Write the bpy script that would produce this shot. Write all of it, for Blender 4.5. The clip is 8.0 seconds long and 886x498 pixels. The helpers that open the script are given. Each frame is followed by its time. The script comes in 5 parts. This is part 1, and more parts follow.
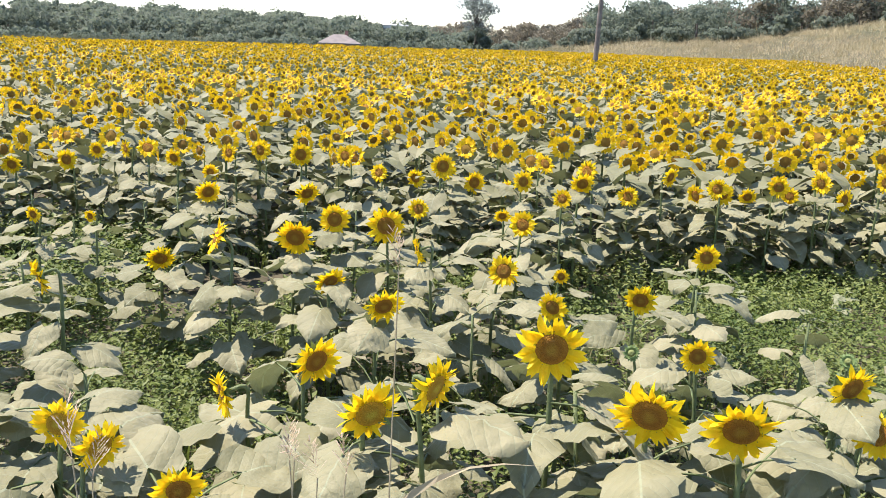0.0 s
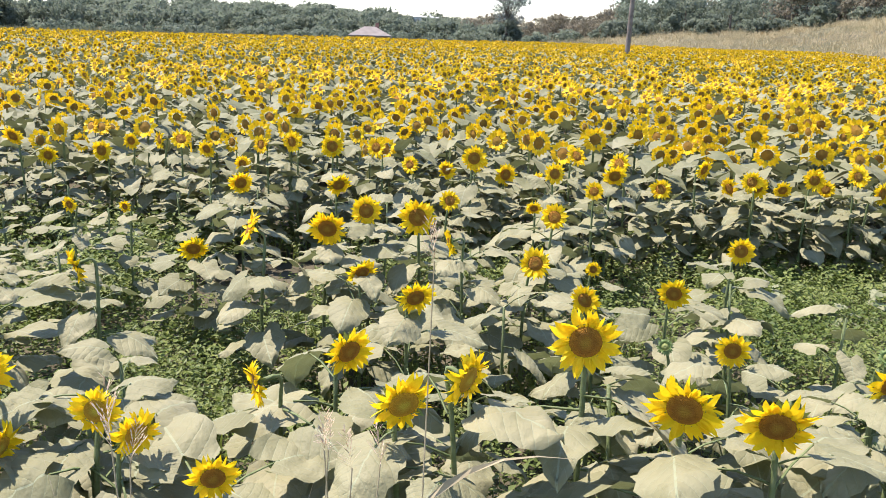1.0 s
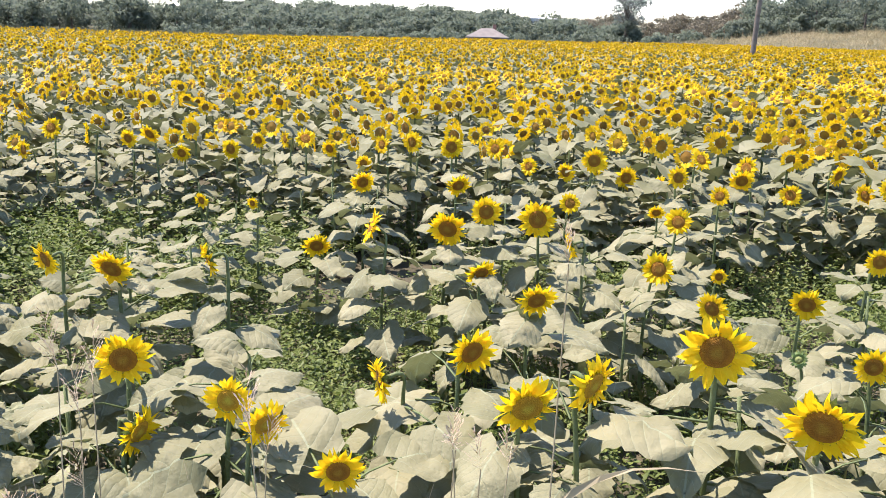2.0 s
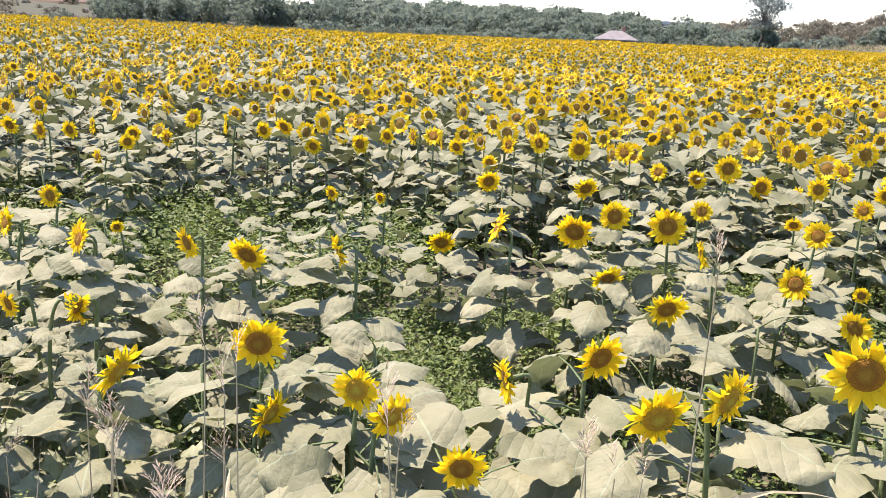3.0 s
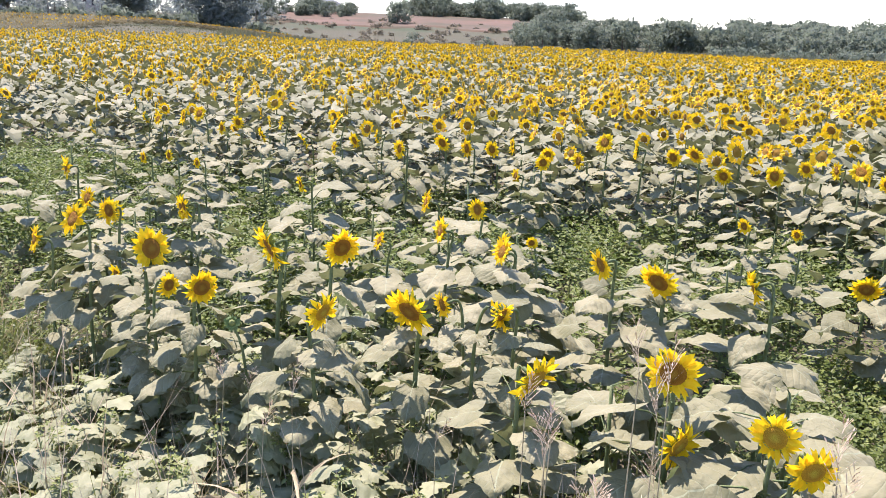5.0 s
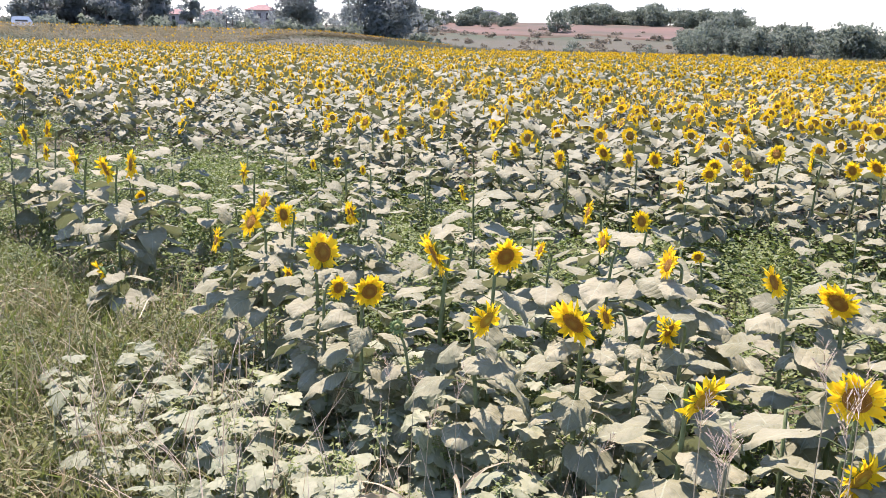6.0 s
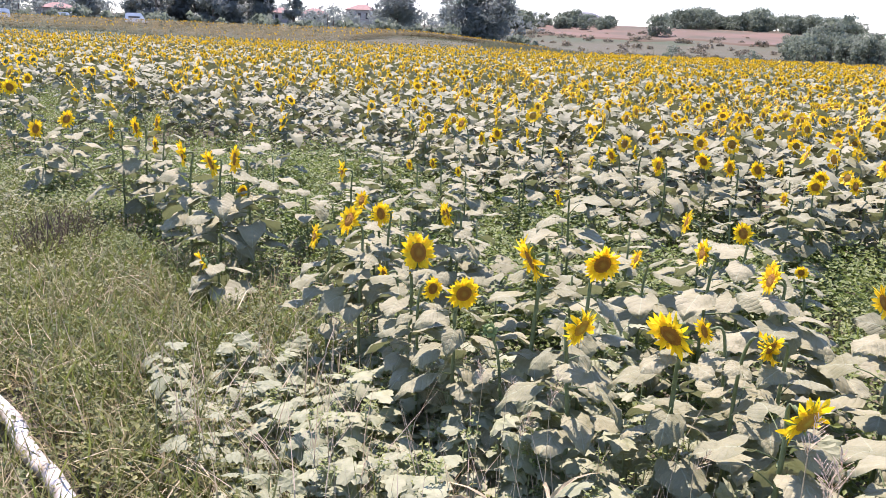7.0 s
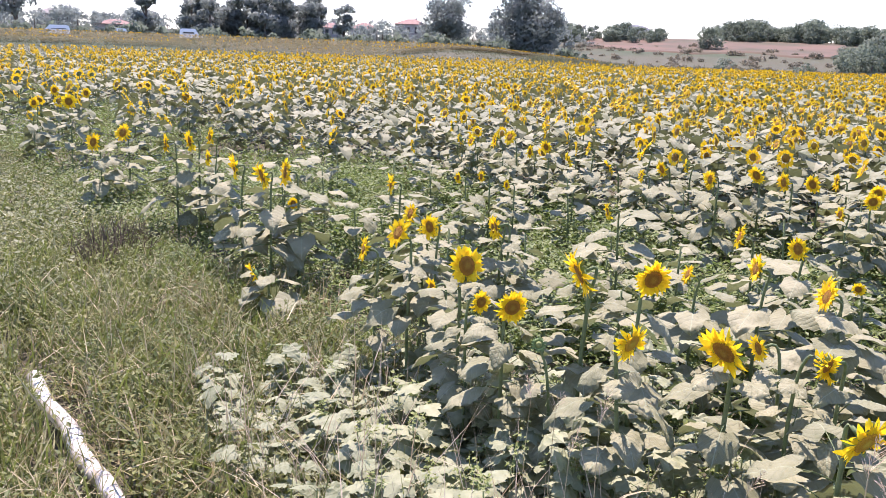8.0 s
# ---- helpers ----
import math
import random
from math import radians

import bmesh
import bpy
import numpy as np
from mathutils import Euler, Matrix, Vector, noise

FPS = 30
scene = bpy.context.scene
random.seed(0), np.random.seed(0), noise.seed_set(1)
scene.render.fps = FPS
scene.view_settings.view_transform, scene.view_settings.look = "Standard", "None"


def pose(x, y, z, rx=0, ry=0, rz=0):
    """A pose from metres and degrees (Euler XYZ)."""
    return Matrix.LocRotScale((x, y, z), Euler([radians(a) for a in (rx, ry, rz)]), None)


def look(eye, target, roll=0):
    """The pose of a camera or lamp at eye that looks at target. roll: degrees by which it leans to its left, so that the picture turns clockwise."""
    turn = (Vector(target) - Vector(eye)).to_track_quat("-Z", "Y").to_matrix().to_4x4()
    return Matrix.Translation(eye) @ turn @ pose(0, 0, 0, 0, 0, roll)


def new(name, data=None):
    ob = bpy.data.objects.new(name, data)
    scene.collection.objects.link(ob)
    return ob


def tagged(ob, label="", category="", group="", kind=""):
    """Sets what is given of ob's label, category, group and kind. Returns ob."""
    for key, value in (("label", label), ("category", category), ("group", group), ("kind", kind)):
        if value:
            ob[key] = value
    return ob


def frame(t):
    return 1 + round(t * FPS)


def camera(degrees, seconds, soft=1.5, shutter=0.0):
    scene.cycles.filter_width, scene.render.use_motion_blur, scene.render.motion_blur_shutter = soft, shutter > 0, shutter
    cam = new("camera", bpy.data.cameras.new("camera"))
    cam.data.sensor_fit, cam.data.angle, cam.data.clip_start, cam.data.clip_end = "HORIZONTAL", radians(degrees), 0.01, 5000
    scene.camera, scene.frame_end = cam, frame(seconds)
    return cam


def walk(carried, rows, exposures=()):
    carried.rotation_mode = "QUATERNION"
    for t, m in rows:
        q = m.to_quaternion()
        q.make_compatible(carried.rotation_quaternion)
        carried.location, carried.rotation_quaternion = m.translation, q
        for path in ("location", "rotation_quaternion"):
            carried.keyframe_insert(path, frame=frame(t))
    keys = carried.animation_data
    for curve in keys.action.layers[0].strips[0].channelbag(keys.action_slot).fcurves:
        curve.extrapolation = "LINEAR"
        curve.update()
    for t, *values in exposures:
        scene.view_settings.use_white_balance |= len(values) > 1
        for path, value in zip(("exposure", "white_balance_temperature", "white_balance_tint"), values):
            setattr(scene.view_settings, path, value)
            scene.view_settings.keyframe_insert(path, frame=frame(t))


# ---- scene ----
cam = camera(52.8, 8.0, soft=0.8)
PATH = [
    (0, (0.0, 0.0, 2.15), (-0.129, 1.943, 1.695), 2.2),
    (0.5, (-0.009, 0.003, 2.145), (-0.181, 1.942, 1.685), 2.2),
    (1, (-0.012, 0.005, 2.145), (-0.205, 1.939, 1.671), 2.1),
    (1.5, (-0.028, 0.006, 2.143), (-0.298, 1.928, 1.658), 2.3),
    (1.7, (-0.04, 0.007, 2.144), (-0.397, 1.915, 1.661), 1.9),
    (2.8, (-0.083, 0.013, 2.129), (-0.676, 1.861, 1.647), 2.7),
    (3, (-0.099, 0.008, 2.133), (-0.786, 1.821, 1.646), 2.7),
    (3.5, (-0.124, -0.002, 2.131), (-0.998, 1.731, 1.651), 2.8),
    (4, (-0.136, -0.023, 2.133), (-1.207, 1.596, 1.652), 2.3),
    (4.5, (-0.149, -0.042, 2.137), (-1.407, 1.436, 1.651), 2.3),
    (5, (-0.177, -0.06, 2.138), (-1.576, 1.29, 1.67), 2.1),
    (5.2, (-0.182, -0.069, 2.139), (-1.631, 1.228, 1.674), 1.8),
    (6.5, (-0.204, -0.111, 2.143), (-1.884, 0.87, 1.681), 1.7),
    (7, (-0.21, -0.124, 2.149), (-1.928, 0.791, 1.687), 2.3),
    (7.5, (-0.215, -0.134, 2.154), (-1.969, 0.723, 1.719), 2.7),
    (8, (-0.215, -0.129, 2.149), (-1.985, 0.693, 1.712), 2.0),
]
walk(cam, [(t, look(eye, target, roll)) for t, eye, target, roll in PATH], exposures=[(0, 1.42, 6550, 18), (3.5, 1.56, 6500, 24), (5, 1.57, 6380, 27), (6.5, 1.60, 6250, 32), (8, 1.60, 6250, 32)])

# ---------------------------------------------------------------- light
SUN_AZ, SUN_EL = -78.0, 66.0          # degrees from +y towards +x, and above the horizon
world = bpy.data.worlds.new("sky")
scene.world = world
world.use_nodes = True
wn = world.node_tree
sky = wn.nodes.new("ShaderNodeTexSky")
sky.sky_type = "NISHITA"
sky.sun_disc = False
sky.sun_elevation, sky.sun_rotation = radians(SUN_EL), radians(SUN_AZ)
sky.altitude = 900
sky.air_density, sky.dust_density, sky.ozone_density = 1.0, 0.15, 2.2
wn.nodes["Background"].inputs["Strength"].default_value = 0.12
wn.links.new(sky.outputs["Color"], wn.nodes["Background"].inputs["Color"])
sun = new("sun", bpy.data.lights.new("sun", "SUN"))
sun.data.energy, sun.data.angle, sun.data.color = 3.8, radians(0.6), (1.0, 0.95, 0.86)
sun.matrix_world = look((math.sin(radians(SUN_AZ)) * 50, math.cos(radians(SUN_AZ)) * 50, math.tan(radians(SUN_EL)) * 50), (0, 0, 0))

rng = np.random.default_rng(7)


# ---------------------------------------------------------------- materials
def material(name, colour, second=None, scale=8.0, rough=0.7, bump=0.0, bump_scale=60.0, translucent=0.0, glow=None,
             spec=0.3, vary=0.0, islands=False, coords="Object", metal=0.0):
    """Procedural surface: two colours mixed by noise at two scales, varied from piece to piece."""
    m = bpy.data.materials.new(name)
    m.use_nodes = True
    t = m.node_tree
    bsdf = t.nodes["Principled BSDF"]
    bsdf.inputs["Roughness"].default_value = rough
    bsdf.inputs["Specular IOR Level"].default_value = spec
    bsdf.inputs["Metallic"].default_value = metal
    co = t.nodes.new("ShaderNodeTexCoord")
    big = t.nodes.new("ShaderNodeTexNoise")
    big.inputs["Scale"].default_value, big.inputs["Detail"].default_value = scale, 5
    t.links.new(co.outputs[coords], big.inputs["Vector"])
    ramp = t.nodes.new("ShaderNodeValToRGB")
    ramp.color_ramp.elements[0].position, ramp.color_ramp.elements[1].position = 0.35, 0.65
    ramp.color_ramp.elements[0].color = (*colour, 1)
    ramp.color_ramp.elements[1].color = (*(second or colour), 1)
    t.links.new(big.outputs["Fac"], ramp.inputs["Fac"])
    out = ramp.outputs["Color"]
    if vary:
        hsv = t.nodes.new("ShaderNodeHueSaturation")
        source = t.nodes.new("ShaderNodeNewGeometry").outputs["Random Per Island"] if islands else t.nodes.new("ShaderNodeObjectInfo").outputs["Random"]
        span = t.nodes.new("ShaderNodeMapRange")
        span.inputs["To Min"].default_value, span.inputs["To Max"].default_value = 1 - vary, 1 + vary
        t.links.new(source, span.inputs["Value"])
        t.links.new(span.outputs["Result"], hsv.inputs["Value"])
        hue = t.nodes.new("ShaderNodeMapRange")
        hue.inputs["To Min"].default_value, hue.inputs["To Max"].default_value = 0.5 + vary * 0.05, 0.5 - vary * 0.05
        t.links.new(source, hue.inputs["Value"])
        t.links.new(hue.outputs["Result"], hsv.inputs["Hue"])
        t.links.new(out, hsv.inputs["Color"])
        out = hsv.outputs["Color"]
    t.links.new(out, bsdf.inputs["Base Color"])
    if bump:
        fine = t.nodes.new("ShaderNodeTexNoise")
        fine.inputs["Scale"].default_value, fine.inputs["Detail"].default_value = bump_scale, 4
        t.links.new(co.outputs[coords], fine.inputs["Vector"])
        b = t.nodes.new("ShaderNodeBump")
        b.inputs["Strength"].default_value, b.inputs["Distance"].default_value = bump, 0.01
        t.links.new(fine.outputs["Fac"], b.inputs["Height"])
        t.links.new(b.outputs["Normal"], bsdf.inputs["Normal"])
    if translucent:
        tr, mix = t.nodes.new("ShaderNodeBsdfTranslucent"), t.nodes.new("ShaderNodeMixShader")
        tr.inputs["Color"].default_value = (*(glow or colour), 1)
        mix.inputs["Fac"].default_value = translucent
        t.links.new(bsdf.outputs["BSDF"], mix.inputs[1])
        t.links.new(tr.outputs["BSDF"], mix.inputs[2])
        t.links.new(mix.outputs["Shader"], t.nodes["Material Output"].inputs["Surface"])
    return m


def leaf_material(name):
    """Dusty sunflower leaf: pale midrib and side veins, stains, a rough hairy face."""
    m = material(name, (0.200, 0.193, 0.102), (0.266, 0.251, 0.143), scale=7, rough=0.6, translucent=0.2, glow=(0.22, 0.25, 0.10), spec=0.2, vary=0.16)
    t = m.node_tree
    bsdf = t.nodes["Principled BSDF"]
    co = t.nodes.new("ShaderNodeTexCoord")
    sep = t.nodes.new("ShaderNodeSeparateXYZ")
    t.links.new(co.outputs["Object"], sep.inputs["Vector"])

    def calc(op, a, b=None):
        n = t.nodes.new("ShaderNodeMath")
        n.operation = op
        for k, v in enumerate((a, b)):
            if v is None:
                continue
            if isinstance(v, (int, float)):
                n.inputs[k].default_value = v
            else:
                t.links.new(v, n.inputs[k])
        return n.outputs[0]

    side = calc("ABSOLUTE", sep.outputs["Y"])
    reach = calc("MULTIPLY", side, calc("ADD", calc("MULTIPLY", side, 3.0), 0.55))
    wave = calc("ABSOLUTE", calc("SINE", calc("MULTIPLY", calc("SUBTRACT", sep.outputs["X"], reach), 88.0)))
    bulge = calc("POWER", wave, 0.45)
    rib = calc("LESS_THAN", side, 0.0026)
    vein = calc("MAXIMUM", calc("LESS_THAN", wave, 0.10), rib)
    old = bsdf.inputs["Base Color"].links[0].from_socket
    mix = t.nodes.new("ShaderNodeMix")
    mix.data_type = "RGBA"
    t.links.new(calc("ADD", calc("MULTIPLY", vein, 0.30), calc("MULTIPLY", rib, 0.35)), mix.inputs["Factor"])
    t.links.new(old, mix.inputs[6])
    mix.inputs[7].default_value = (0.32, 0.35, 0.22, 1)
    t.links.new(mix.outputs[2], bsdf.inputs["Base Color"])
    fine = t.nodes.new("ShaderNodeTexNoise")
    fine.inputs["Scale"].default_value, fine.inputs["Detail"].default_value = 24, 3
    t.links.new(co.outputs["Object"], fine.inputs["Vector"])
    grain = t.nodes.new("ShaderNodeTexNoise")
    grain.inputs["Scale"].default_value, grain.inputs["Detail"].default_value = 130, 2
    t.links.new(co.outputs["Object"], grain.inputs["Vector"])
    b = t.nodes.new("ShaderNodeBump")
    b.inputs["Strength"].default_value, b.inputs["Distance"].default_value = 0.7, 0.010
    t.links.new(calc("ADD", calc("ADD", fine.outputs["Fac"], calc("MULTIPLY", grain.outputs["Fac"], 0.22)), calc("MULTIPLY", bulge, 0.24)), b.inputs["Height"])
    t.links.new(b.outputs["Normal"], bsdf.inputs["Normal"])
    return m


def disc_material(name, rim, ring, middle):
    """Seed disc: fine florets, its colours in rings round the middle."""
    m = material(name, rim, rim, rough=0.85, vary=0.15)
    t = m.node_tree
    bsdf = t.nodes["Principled BSDF"]
    co = t.nodes.new("ShaderNodeTexCoord")
    sep = t.nodes.new("ShaderNodeSeparateXYZ")
    t.links.new(co.outputs["Object"], sep.inputs["Vector"])
    flat = t.nodes.new("ShaderNodeCombineXYZ")
    t.links.new(sep.outputs["X"], flat.inputs["X"])
    t.links.new(sep.outputs["Y"], flat.inputs["Y"])
    far = t.nodes.new("ShaderNodeVectorMath")
    far.operation = "LENGTH"
    t.links.new(flat.outputs["Vector"], far.inputs[0])
    grain = t.nodes.new("ShaderNodeTexNoise")
    grain.inputs["Scale"].default_value = 9
    t.links.new(co.outputs["Object"], grain.inputs["Vector"])
    add = t.nodes.new("ShaderNodeMath")
    add.operation = "MULTIPLY_ADD"
    t.links.new(grain.outputs["Fac"], add.inputs[0])
    add.inputs[1].default_value = 0.22
    t.links.new(far.outputs["Value"], add.inputs[2])
    ramp = t.nodes.new("ShaderNodeValToRGB")
    ramp.color_ramp.elements[0].position, ramp.color_ramp.elements[0].color = 0.18, (*middle, 1)
    ramp.color_ramp.elements[1].position, ramp.color_ramp.elements[1].color = 0.62, (*rim, 1)
    ramp.color_ramp.elements.new(0.36).color = (*ring, 1)
    t.links.new(add.outputs[0], ramp.inputs["Fac"])
    t.links.new(ramp.outputs["Color"], bsdf.inputs["Base Color"])
    seeds = t.nodes.new("ShaderNodeTexVoronoi")
    seeds.inputs["Scale"].default_value = 26
    t.links.new(co.outputs["Object"], seeds.inputs["Vector"])
    b = t.nodes.new("ShaderNodeBump")
    b.inputs["Strength"].default_value, b.inputs["Distance"].default_value = 0.5, 0.03
    t.links.new(seeds.outputs["Distance"], b.inputs["Height"])
    t.links.new(b.outputs["Normal"], bsdf.inputs["Normal"])
    return m


LEAF = leaf_material("sunflower_leaf")
LEAF_FAR = material("sunflower_leaf_field", (0.166, 0.169, 0.086), (0.228, 0.220, 0.124), scale=3, rough=0.6, translucent=0.13, glow=(0.19, 0.22, 0.09), spec=0.25, vary=0.16, islands=True)
LEAF_RIPE = material("ripe_sunflower_leaf", (0.17, 0.145, 0.08), (0.25, 0.21, 0.125), scale=2, rough=0.8, translucent=0.4, glow=(0.26, 0.22, 0.11), vary=0.2, islands=True)
TWIG = material("dead_twig", (0.07, 0.05, 0.032), (0.14, 0.10, 0.065), scale=20, rough=0.9)
STEM = material("sunflower_stem", (0.105, 0.140, 0.048), (0.165, 0.195, 0.085), scale=30, rough=0.65, bump=0.3, bump_scale=150)
PETAL = material("petal", (0.90, 0.58, 0.008), (0.94, 0.70, 0.016), scale=20, rough=0.5, translucent=0.42, glow=(0.97, 0.68, 0.012), vary=0.08, spec=0.2)
PETAL_FAR = material("petal_field", (0.80, 0.48, 0.008), (0.88, 0.58, 0.014), scale=2, rough=0.55, translucent=0.3, glow=(0.95, 0.62, 0.01), vary=0.1, islands=True, spec=0.2)
DISC = disc_material("seed_disc", (0.42, 0.19, 0.014), (0.25, 0.105, 0.010), (0.33, 0.18, 0.018))
DISC_YOUNG = disc_material("young_seed_disc", (0.60, 0.32, 0.016), (0.42, 0.23, 0.016), (0.50, 0.37, 0.035))
DISC_FAR = material("seed_disc_field", (0.18, 0.088, 0.012), (0.31, 0.165, 0.018), scale=6, rough=0.85, vary=0.18, islands=True)
BRACT = material("bract", (0.13, 0.20, 0.06), (0.19, 0.26, 0.09), scale=25, rough=0.6, translucent=0.15, vary=0.1)
WEED = material("weed_leaf", (0.098, 0.135, 0.027), (0.175, 0.205, 0.058), scale=1.5, rough=0.55, translucent=0.25, glow=(0.19, 0.27, 0.06), vary=0.3, islands=True)
PALE = material("pale_weed_leaf", (0.218, 0.230, 0.124), (0.295, 0.298, 0.174), scale=22, rough=0.6, translucent=0.22, glow=(0.22, 0.28, 0.1), vary=0.15, spec=0.25, bump=0.3, bump_scale=70)
BROAD = material("broad_grass_blade", (0.20, 0.215, 0.10), (0.29, 0.29, 0.155), scale=3, rough=0.5, translucent=0.25, glow=(0.25, 0.30, 0.08), vary=0.2, islands=True)
DUSTY = material("dusty_weed_leaf", (0.15, 0.16, 0.068), (0.285, 0.28, 0.16), scale=2, rough=0.6, translucent=0.2, glow=(0.2, 0.25, 0.07), vary=0.2, islands=True)
BUD = material("green_bud", (0.17, 0.20, 0.06), (0.26, 0.28, 0.10), scale=30, rough=0.7, translucent=0.2, glow=(0.28, 0.34, 0.09), vary=0.15, islands=True)
PALE_STEM = material("pale_weed_stem", (0.20, 0.25, 0.10), (0.28, 0.30, 0.15), scale=30, rough=0.7)
ROUGH_WEED = material("rough_weed_leaf", (0.078, 0.098, 0.022), (0.190, 0.182, 0.060), scale=1.2, rough=0.6, translucent=0.2, glow=(0.2, 0.26, 0.05), vary=0.3, islands=True)
GRASS = material("green_grass_blade", (0.092, 0.100, 0.026), (0.225, 0.198, 0.076), scale=2.0, rough=0.55, translucent=0.25, glow=(0.25, 0.33, 0.06), vary=0.35, islands=True)
STRAW = material("dry_grass_blade", (0.36, 0.29, 0.16), (0.50, 0.42, 0.26), scale=3.0, rough=0.7, translucent=0.2, glow=(0.5, 0.4, 0.2), vary=0.25, islands=True)
BANK_GRASS = material("bank_grass_blade", (0.37, 0.32, 0.17), (0.50, 0.41, 0.24), scale=0.2, rough=0.8, translucent=0.2, glow=(0.45, 0.36, 0.2), vary=0.1, islands=True)
REED = material("reed_blade", (0.12, 0.125, 0.066), (0.19, 0.175, 0.10), scale=0.08, rough=0.8, translucent=0.3, glow=(0.18, 0.18, 0.09), vary=0.15, islands=True)
LANE_GRASS = material("lane_grass_blade", (0.15, 0.155, 0.085), (0.21, 0.20, 0.115), scale=0.1, rough=0.7, translucent=0.15, glow=(0.2, 0.2, 0.08), vary=0.12, islands=True)
PANICLE = material("dry_seed_head", (0.44, 0.34, 0.23), (0.56, 0.46, 0.33), scale=40, rough=0.8, translucent=0.2, vary=0.15)
PIPE = material("white_plastic_pipe", (0.33, 0.28, 0.22), (0.66, 0.63, 0.58), scale=11, rough=0.45, bump=0.15, bump_scale=60, spec=0.5)


# ---------------------------------------------------------------- mesh helpers
def tri_mesh(name, v, t, slots, mats, smooth=False, normals=None):
    """One mesh from arrays of points and triangles, with its own normals where they are given."""
    me = bpy.data.meshes.new(name)
    v, t = np.asarray(v, np.float32), np.asarray(t, np.int32)
    me.vertices.add(len(v))
    me.vertices.foreach_set("co", v.ravel())
    me.loops.add(t.size)
    me.loops.foreach_set("vertex_index", t.ravel())
    me.polygons.add(len(t))
    me.polygons.foreach_set("loop_start", np.arange(0, t.size, 3, dtype=np.int32))
    for m in mats:
        me.materials.append(m)
    me.polygons.foreach_set("material_index", np.asarray(slots, np.int32))
    me.polygons.foreach_set("use_smooth", np.full(len(t), smooth))
    me.update(calc_edges=True)
    me.validate()
    if normals is not None:
        me.normals_split_custom_set_from_vertices(np.asarray(normals, np.float32))
    return me


def merge(parts):
    """Joins (points, triangles, slots) into one."""
    vs, ts, ss, n = [], [], [], 0
    for v, t, s in parts:
        vs.append(v)
        ts.append(np.asarray(t) + n)
        ss.append(np.full(len(t), s) if np.isscalar(s) else s)
        n += len(v)
    return np.concatenate(vs), np.concatenate(ts), np.concatenate(ss)


def scatter(template, mats4):
    """Copies of one (points, triangles, slots) at many 4 x 4 poses, as one."""
    v, t, s = template
    m = np.asarray(mats4)
    vv = np.einsum("nij,kj->nki", m[:, :3, :3], v) + m[:, None, :3, 3]
    tt = t[None] + (np.arange(len(m)) * len(v))[:, None, None]
    return vv.reshape(-1, 3), tt.reshape(-1, 3), np.tile(s, len(m))


def rot(axis, a):
    c, s = math.cos(a), math.sin(a)
    return np.array({"x": [[1, 0, 0], [0, c, -s], [0, s, c]], "y": [[c, 0, s], [0, 1, 0], [-s, 0, c]], "z": [[c, -s, 0], [s, c, 0], [0, 0, 1]]}[axis])


def poses(xyz, yaw, size, lean=None):
    """Many poses: places, turns about z in radians, sizes, and a lean about a level axis."""
    n = len(yaw)
    c, s = np.cos(yaw), np.sin(yaw)
    m = np.zeros((n, 4, 4))
    m[:, 0, 0], m[:, 0, 1], m[:, 1, 0], m[:, 1, 1], m[:, 2, 2], m[:, 3, 3] = c, -s, s, c, 1, 1
    if lean is not None:
        tilt = np.zeros((n, 4, 4))
        cl, sl = np.cos(lean), np.sin(lean)
        tilt[:, 0, 0], tilt[:, 0, 2], tilt[:, 2, 0], tilt[:, 2, 2], tilt[:, 1, 1], tilt[:, 3, 3] = cl, sl, -sl, cl, 1, 1
        m = m @ tilt
    m[:, :3, :3] *= np.asarray(size).reshape(-1, 1, 1)
    m[:, :3, 3] = xyz
    return m


def tube(path, radii, sides=6):
    """Triangles of a tapered tube along a path, closed at its end."""
    path, n = np.asarray(path, float), len(path)
    way = np.gradient(path, axis=0)
    way /= np.linalg.norm(way, axis=1, keepdims=True)
    ref = np.array([0.0, 0.3, 1.0]) if abs(way[0][2]) < 0.8 else np.array([1.0, 0.2, 0.0])
    a = np.cross(way, ref)
    a /= np.linalg.norm(a, axis=1, keepdims=True)
    b = np.cross(way, a)
    turn = np.linspace(0, 2 * np.pi, sides, endpoint=False)
    v = (path[:, None] + np.asarray(radii)[:, None, None] * (a[:, None] * np.cos(turn)[None, :, None] + b[:, None] * np.sin(turn)[None, :, None])).reshape(-1, 3)
    t = []
    for i in range(n - 1):
        for k in range(sides):
            p, q = i * sides + k, i * sides + (k + 1) % sides
            t += [(p, q, q + sides), (p, q + sides, p + sides)]
    t += [((n - 1) * sides, (n - 1) * sides + k, (n - 1) * sides + k + 1) for k in range(1, sides - 1)]
    return v, np.array(t)


